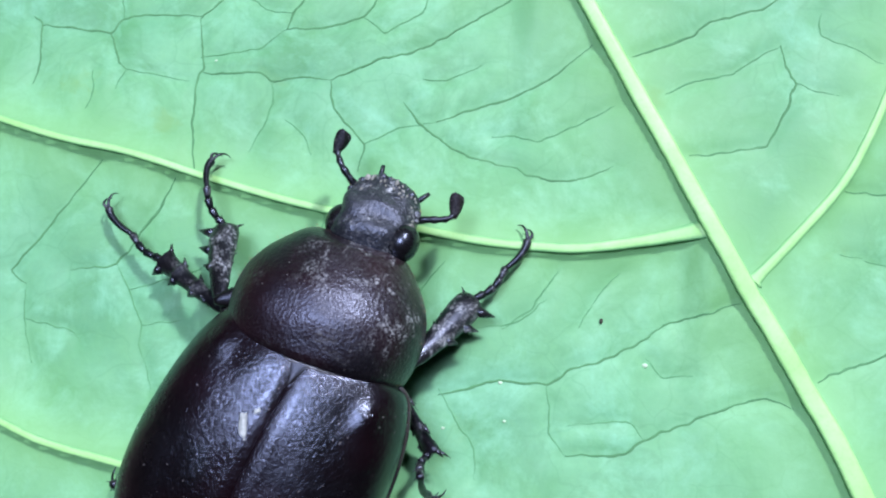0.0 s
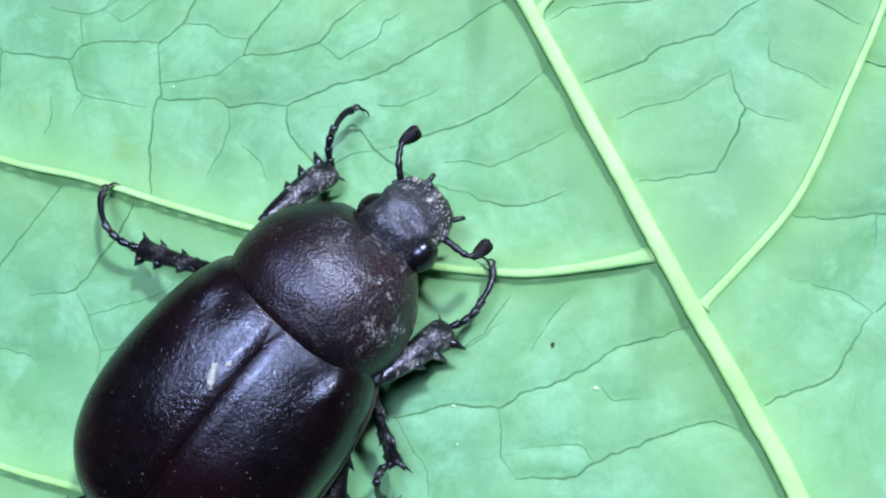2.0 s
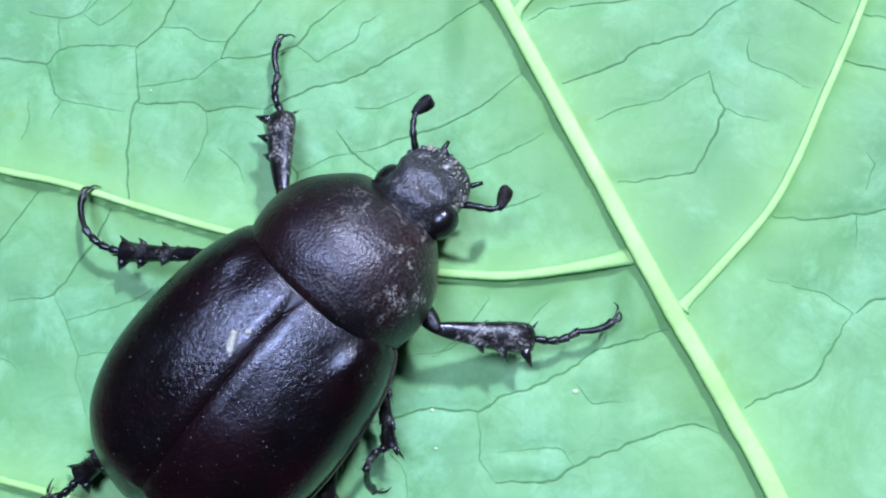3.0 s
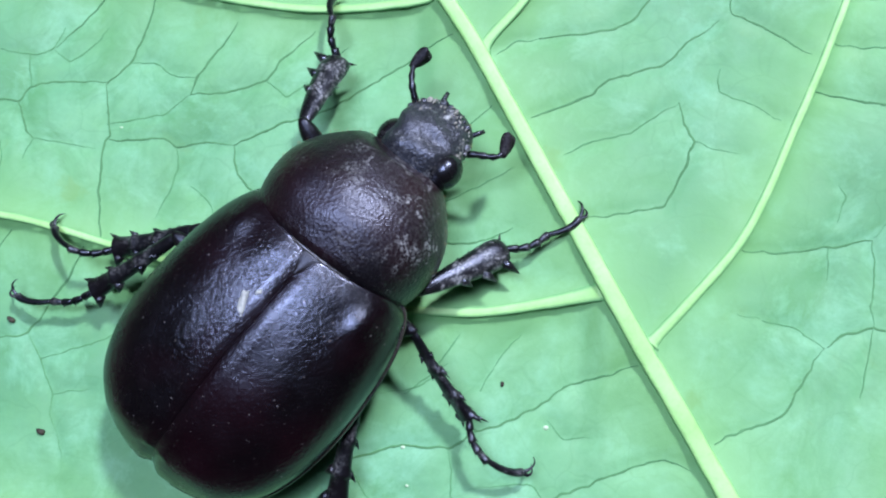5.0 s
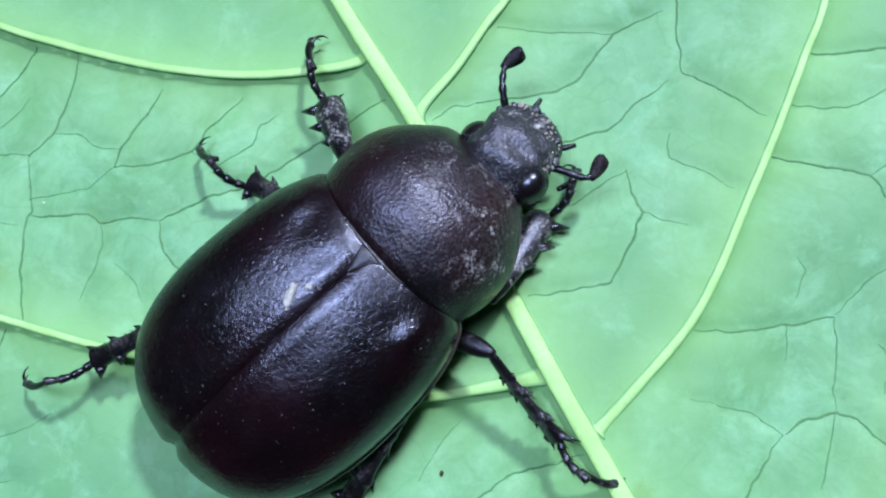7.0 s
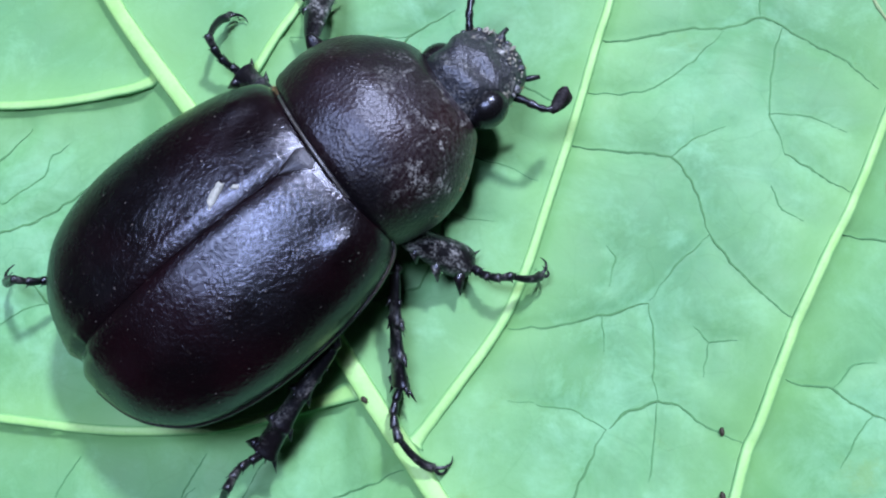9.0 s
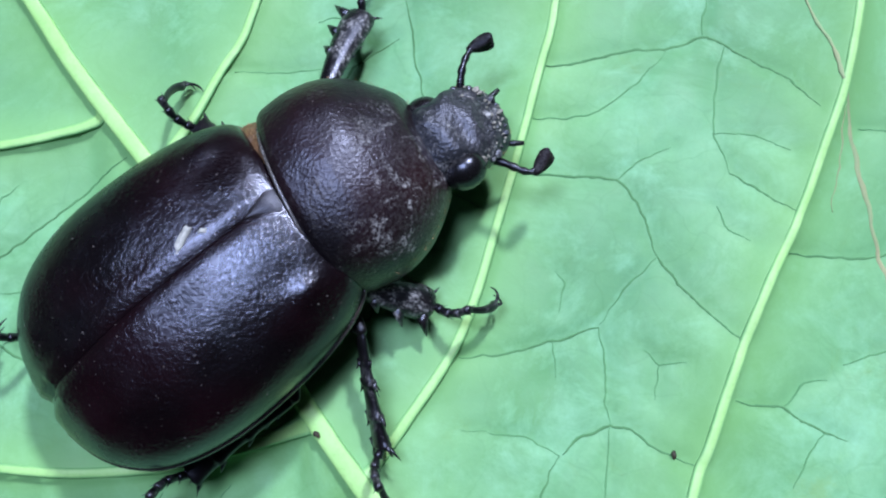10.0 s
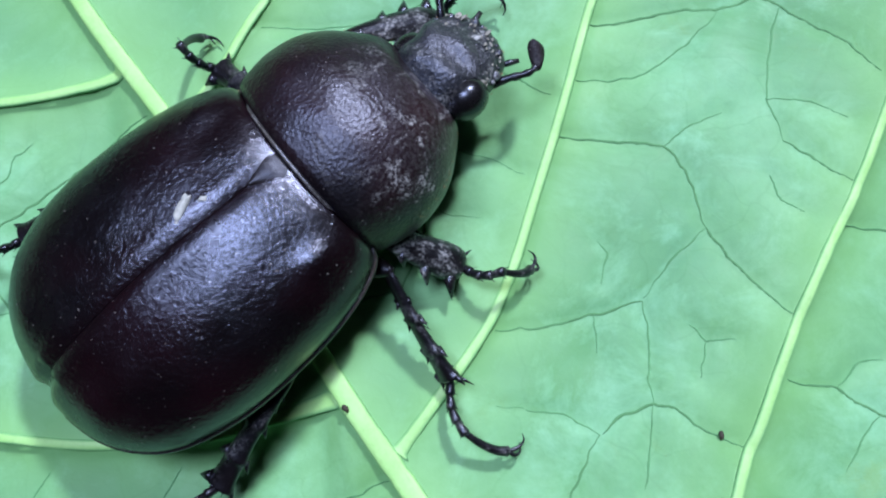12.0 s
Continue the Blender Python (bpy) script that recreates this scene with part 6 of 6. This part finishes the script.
    walk(BEETLE["middle", "right"]["claw"], [
        (0.0, bone(-1.7, -12.4, 5.5, -3.5, -14.3, 1.2)),
        (0.5, bone(-3.4, -12.6, 5.5, -5.3, -14.3, 1.2)),
        (1.0, bone(-3.4, -13.7, 5.6, -5.7, -14.7, 1.2)),
        (1.5, bone(-3.7, -14.8, 5.5, -5.9, -16.5, 1.3)),
        (2.0, bone(-3.1, -13.9, 5.7, -4.6, -15.8, 1.3)),
        (2.5, bone(-4.6, -13.2, 5.5, -6.0, -15.4, 1.3)),
        (3.0, bone(-5.3, -12.9, 5.4, -7.1, -14.9, 1.3)),
        (4.8, bone(-6.7, -15.2, 5.1, -8.6, -17.8, 1.4)),
        (5.0, bone(-1.4, -21.6, 3.7, 0.3, -25.5, 1.7)),
        (5.5, bone(-4.2, -18.3, 3.7, -2.5, -22.2, 1.6)),
        (6.0, bone(2.2, -22.8, 2.7, 4.4, -26.7, 1.8)),
        (6.5, bone(-1.1, -18.2, 5.7, -2.4, -20.7, 1.5)),
        (6.7, bone(3.6, -23.6, 4.9, 5.7, -26.8, 1.8)),
        (8.5, bone(-4.2, -19.2, 1.3, -3.3, -23.6, 0.8)),
        (9.0, bone(-5.0, -19.2, 2.6, -3.9, -23.4, 0.8)),
        (9.5, bone(-1.4, -21.8, 1.4, 0.2, -26.0, 0.8)),
        (10.0, bone(-4.5, -20.0, 4.6, -4.6, -23.1, 0.8)),
        (10.5, bone(-0.1, -22.4, 3.1, 2.0, -25.9, 0.8)),
        (11.0, bone(0.4, -20.7, 2.7, 2.2, -24.6, 0.8)),
        (11.5, bone(0.6, -21.3, 2.9, 2.5, -25.0, 0.8)),
        (12.0, bone(0.5, -21.5, 2.7, 2.7, -25.2, 0.8)),
    ])
    walk(BEETLE["hind", "right"]["femur"], [
        (0.0, bone(-2.1, -8.8, 5.7, -4.5, -5.0, 3.2)),
        (0.5, bone(0.3, -5.1, 5.5, -4.5, -5.0, 3.2)),
        (1.0, bone(-1.1, -6.8, 5.6, -4.5, -5.0, 3.2)),
        (1.5, bone(0.7, -9.0, 5.7, -4.5, -5.0, 3.2)),
        (2.0, bone(0.1, -8.3, 5.7, -4.5, -5.0, 3.2)),
        (2.5, bone(-2.9, -7.4, 5.6, -4.5, -5.0, 3.2)),
        (3.0, bone(-3.1, -7.9, 5.6, -4.5, -5.0, 3.2)),
        (4.8, bone(-2.5, -8.7, 5.7, -4.5, -5.0, 3.2)),
        (5.0, bone(-3.8, -9.4, 5.7, -4.5, -5.0, 3.2)),
        (5.5, bone(-4.5, -9.3, 5.7, -4.5, -5.0, 3.2)),
        (6.0, bone(-4.5, -8.7, 5.7, -4.5, -5.0, 3.2)),
        (6.5, bone(-3.9, -9.3, 5.7, -4.5, -5.0, 3.2)),
        (6.7, bone(-3.3, -9.6, 5.7, -4.5, -5.0, 3.2)),
        (8.5, bone(-5.0, -11.4, 5.3, -4.5, -5.0, 3.2)),
        (9.0, bone(-4.2, -10.8, 5.4, -4.5, -5.0, 3.2)),
        (9.5, bone(-3.7, -10.9, 5.4, -4.5, -5.0, 3.2)),
        (10.0, bone(-5.6, -10.8, 4.6, -4.5, -5.0, 3.2)),
        (10.5, bone(-5.5, -11.1, 4.6, -4.5, -5.0, 3.2)),
        (11.0, bone(-3.2, -9.5, 5.4, -4.5, -5.0, 3.2)),
        (11.5, bone(-5.5, -10.4, 5.4, -4.5, -5.0, 3.2)),
        (12.0, bone(-6.1, -10.3, 5.4, -4.5, -5.0, 3.2)),
    ])
    walk(BEETLE["hind", "right"]["tibia"], [
        (0.0, bone(-2.1, -8.8, 5.7, -12.5, -9.7, 2.1)),
        (0.5, bone(0.3, -5.1, 5.5, -7.0, -12.5, 2.2)),
        (1.0, bone(-1.1, -6.8, 5.6, -9.2, -13.5, 2.3)),
        (1.5, bone(0.7, -9.0, 5.7, -9.1, -12.7, 2.3)),
        (2.0, bone(0.1, -8.3, 5.7, -9.1, -13.1, 2.3)),
        (2.5, bone(-2.9, -7.4, 5.6, -11.8, -12.9, 2.3)),
        (3.0, bone(-3.1, -7.9, 5.6, -12.2, -12.9, 2.3)),
        (4.8, bone(-2.5, -8.7, 5.7, -12.2, -12.6, 2.3)),
        (5.0, bone(-3.8, -9.4, 5.7, -13.1, -14.1, 2.3)),
        (5.5, bone(-4.5, -9.3, 5.7, -14.1, -13.5, 2.3)),
        (6.0, bone(-4.5, -8.7, 5.7, -14.1, -12.8, 2.3)),
        (6.5, bone(-3.9, -9.3, 5.7, -13.7, -13.0, 2.3)),
        (6.7, bone(-3.3, -9.6, 5.7, -13.4, -12.3, 2.2)),
        (8.5, bone(-5.0, -11.4, 5.3, -14.8, -14.9, 1.8)),
        (9.0, bone(-4.2, -10.8, 5.4, -14.3, -13.5, 1.8)),
        (9.5, bone(-3.7, -10.9, 5.4, -14.1, -11.2, 1.8)),
        (10.0, bone(-5.6, -10.8, 4.6, -16.2, -10.0, 1.8)),
        (10.5, bone(-5.5, -11.1, 4.6, -16.1, -9.6, 1.8)),
        (11.0, bone(-3.2, -9.5, 5.4, -13.1, -12.7, 1.8)),
        (11.5, bone(-5.5, -10.4, 5.4, -15.7, -12.6, 1.8)),
        (12.0, bone(-6.1, -10.3, 5.4, -16.2, -12.8, 1.8)),
    ])
    walk(BEETLE["hind", "right"]["tarsus"], [
        (0.0, bone(-12.5, -9.7, 2.1, -14.7, -10.0, 5.4)),
        (0.5, bone(-7.0, -12.5, 2.2, -9.4, -13.9, 5.2)),
        (1.0, bone(-9.2, -13.5, 2.3, -11.0, -14.9, 5.6)),
        (1.5, bone(-9.1, -12.7, 2.3, -11.9, -13.9, 5.0)),
        (2.0, bone(-9.1, -13.1, 2.3, -11.8, -14.4, 5.1)),
        (2.5, bone(-11.8, -12.9, 2.3, -14.2, -14.0, 5.3)),
        (3.0, bone(-12.2, -12.9, 2.3, -14.6, -14.1, 5.3)),
        (4.8, bone(-12.2, -12.6, 2.3, -14.9, -13.6, 5.1)),
        (5.0, bone(-13.1, -14.1, 2.3, -15.6, -14.9, 5.4)),
        (5.5, bone(-14.1, -13.5, 2.3, -16.4, -14.6, 5.4)),
        (6.0, bone(-14.1, -12.8, 2.3, -16.4, -13.9, 5.4)),
        (6.5, bone(-13.7, -13.0, 2.3, -16.3, -14.0, 5.2)),
        (6.7, bone(-13.4, -12.3, 2.2, -16.0, -13.3, 5.2)),
        (8.5, bone(-14.8, -14.9, 1.8, -18.0, -15.8, 4.3)),
        (9.0, bone(-14.3, -13.5, 1.8, -16.8, -14.2, 4.8)),
        (9.5, bone(-14.1, -11.2, 1.8, -16.7, -11.6, 4.8)),
        (10.0, bone(-16.2, -10.0, 1.8, -18.2, -10.0, 5.2)),
        (10.5, bone(-16.1, -9.6, 1.8, -18.0, -9.1, 5.2)),
        (11.0, bone(-13.1, -12.7, 1.8, -15.4, -13.7, 5.0)),
        (11.5, bone(-15.7, -12.6, 1.8, -18.1, -13.4, 4.9)),
        (12.0, bone(-16.2, -12.8, 1.8, -18.9, -13.6, 4.7)),
    ])
    walk(BEETLE["hind", "right"]["claw"], [
        (0.0, bone(-14.7, -10.0, 5.4, -16.5, -11.6, 1.1)),
        (0.5, bone(-9.4, -13.9, 5.2, -11.3, -16.2, 1.3)),
        (1.0, bone(-11.0, -14.9, 5.6, -12.3, -17.1, 1.3)),
        (1.5, bone(-11.9, -13.9, 5.0, -14.0, -16.2, 1.3)),
        (2.0, bone(-11.8, -14.4, 5.1, -13.8, -16.8, 1.3)),
        (2.5, bone(-14.2, -14.0, 5.3, -16.0, -16.3, 1.3)),
        (3.0, bone(-14.6, -14.1, 5.3, -16.4, -16.4, 1.3)),
        (4.8, bone(-14.9, -13.6, 5.1, -16.6, -16.2, 1.3)),
        (5.0, bone(-15.6, -14.9, 5.4, -16.9, -17.5, 1.4)),
        (5.5, bone(-16.4, -14.6, 5.4, -17.6, -17.1, 1.3)),
        (6.0, bone(-16.4, -13.9, 5.4, -17.6, -16.4, 1.3)),
        (6.5, bone(-16.3, -14.0, 5.2, -18.0, -16.4, 1.3)),
        (6.7, bone(-16.0, -13.3, 5.2, -17.6, -15.8, 1.3)),
        (8.5, bone(-18.0, -15.8, 4.3, -20.8, -17.6, 0.8)),
        (9.0, bone(-16.8, -14.2, 4.8, -19.4, -15.3, 0.7)),
        (9.5, bone(-16.7, -11.6, 4.8, -19.4, -12.1, 0.7)),
        (10.0, bone(-18.2, -10.0, 5.2, -20.2, -10.5, 0.7)),
        (10.5, bone(-18.0, -9.1, 5.2, -20.1, -9.4, 0.7)),
        (11.0, bone(-15.4, -13.7, 5.0, -17.6, -15.0, 0.7)),
        (11.5, bone(-18.1, -13.4, 4.9, -20.3, -14.8, 0.7)),
        (12.0, bone(-18.9, -13.6, 4.7, -21.4, -15.0, 0.7)),
    ])
    # crumbs that the feet kick aside
    walk(CRUMBS[3], [(0.0, lying(-40.0, -17.0)), (3.2, lying(-39.0, -15.0)), (4.8, lying(-51.5, -14.1, 70)), (12.0, lying(-51.5, -14.1, 70))])
    walk(CRUMBS[4], [(0.0, lying(-40.0, -14.0)), (3.2, lying(-38.0, -9.0)), (4.6, lying(-55.7, -3.6, 60)), (12.0, lying(-55.7, -3.6, 60))])
    walk(CRUMBS[5], [(0.0, lying(-37.0, -13.0)), (5.0, lying(-30.0, -6.0)), (6.7, lying(-24.0, 0.0)), (8.3, lying(-35.0, 17.1, 60)), (12.0, lying(-35.0, 17.1, 60))])
    walk(CRUMBS[6], [(0.0, lying(-34.0, -10.0)), (5.0, lying(-24.0, -1.0)), (6.7, lying(-13.0, 6.0)), (8.2, lying(1.4, -0.5, 50)), (12.0, lying(1.4, -0.5, 50))])


motions()
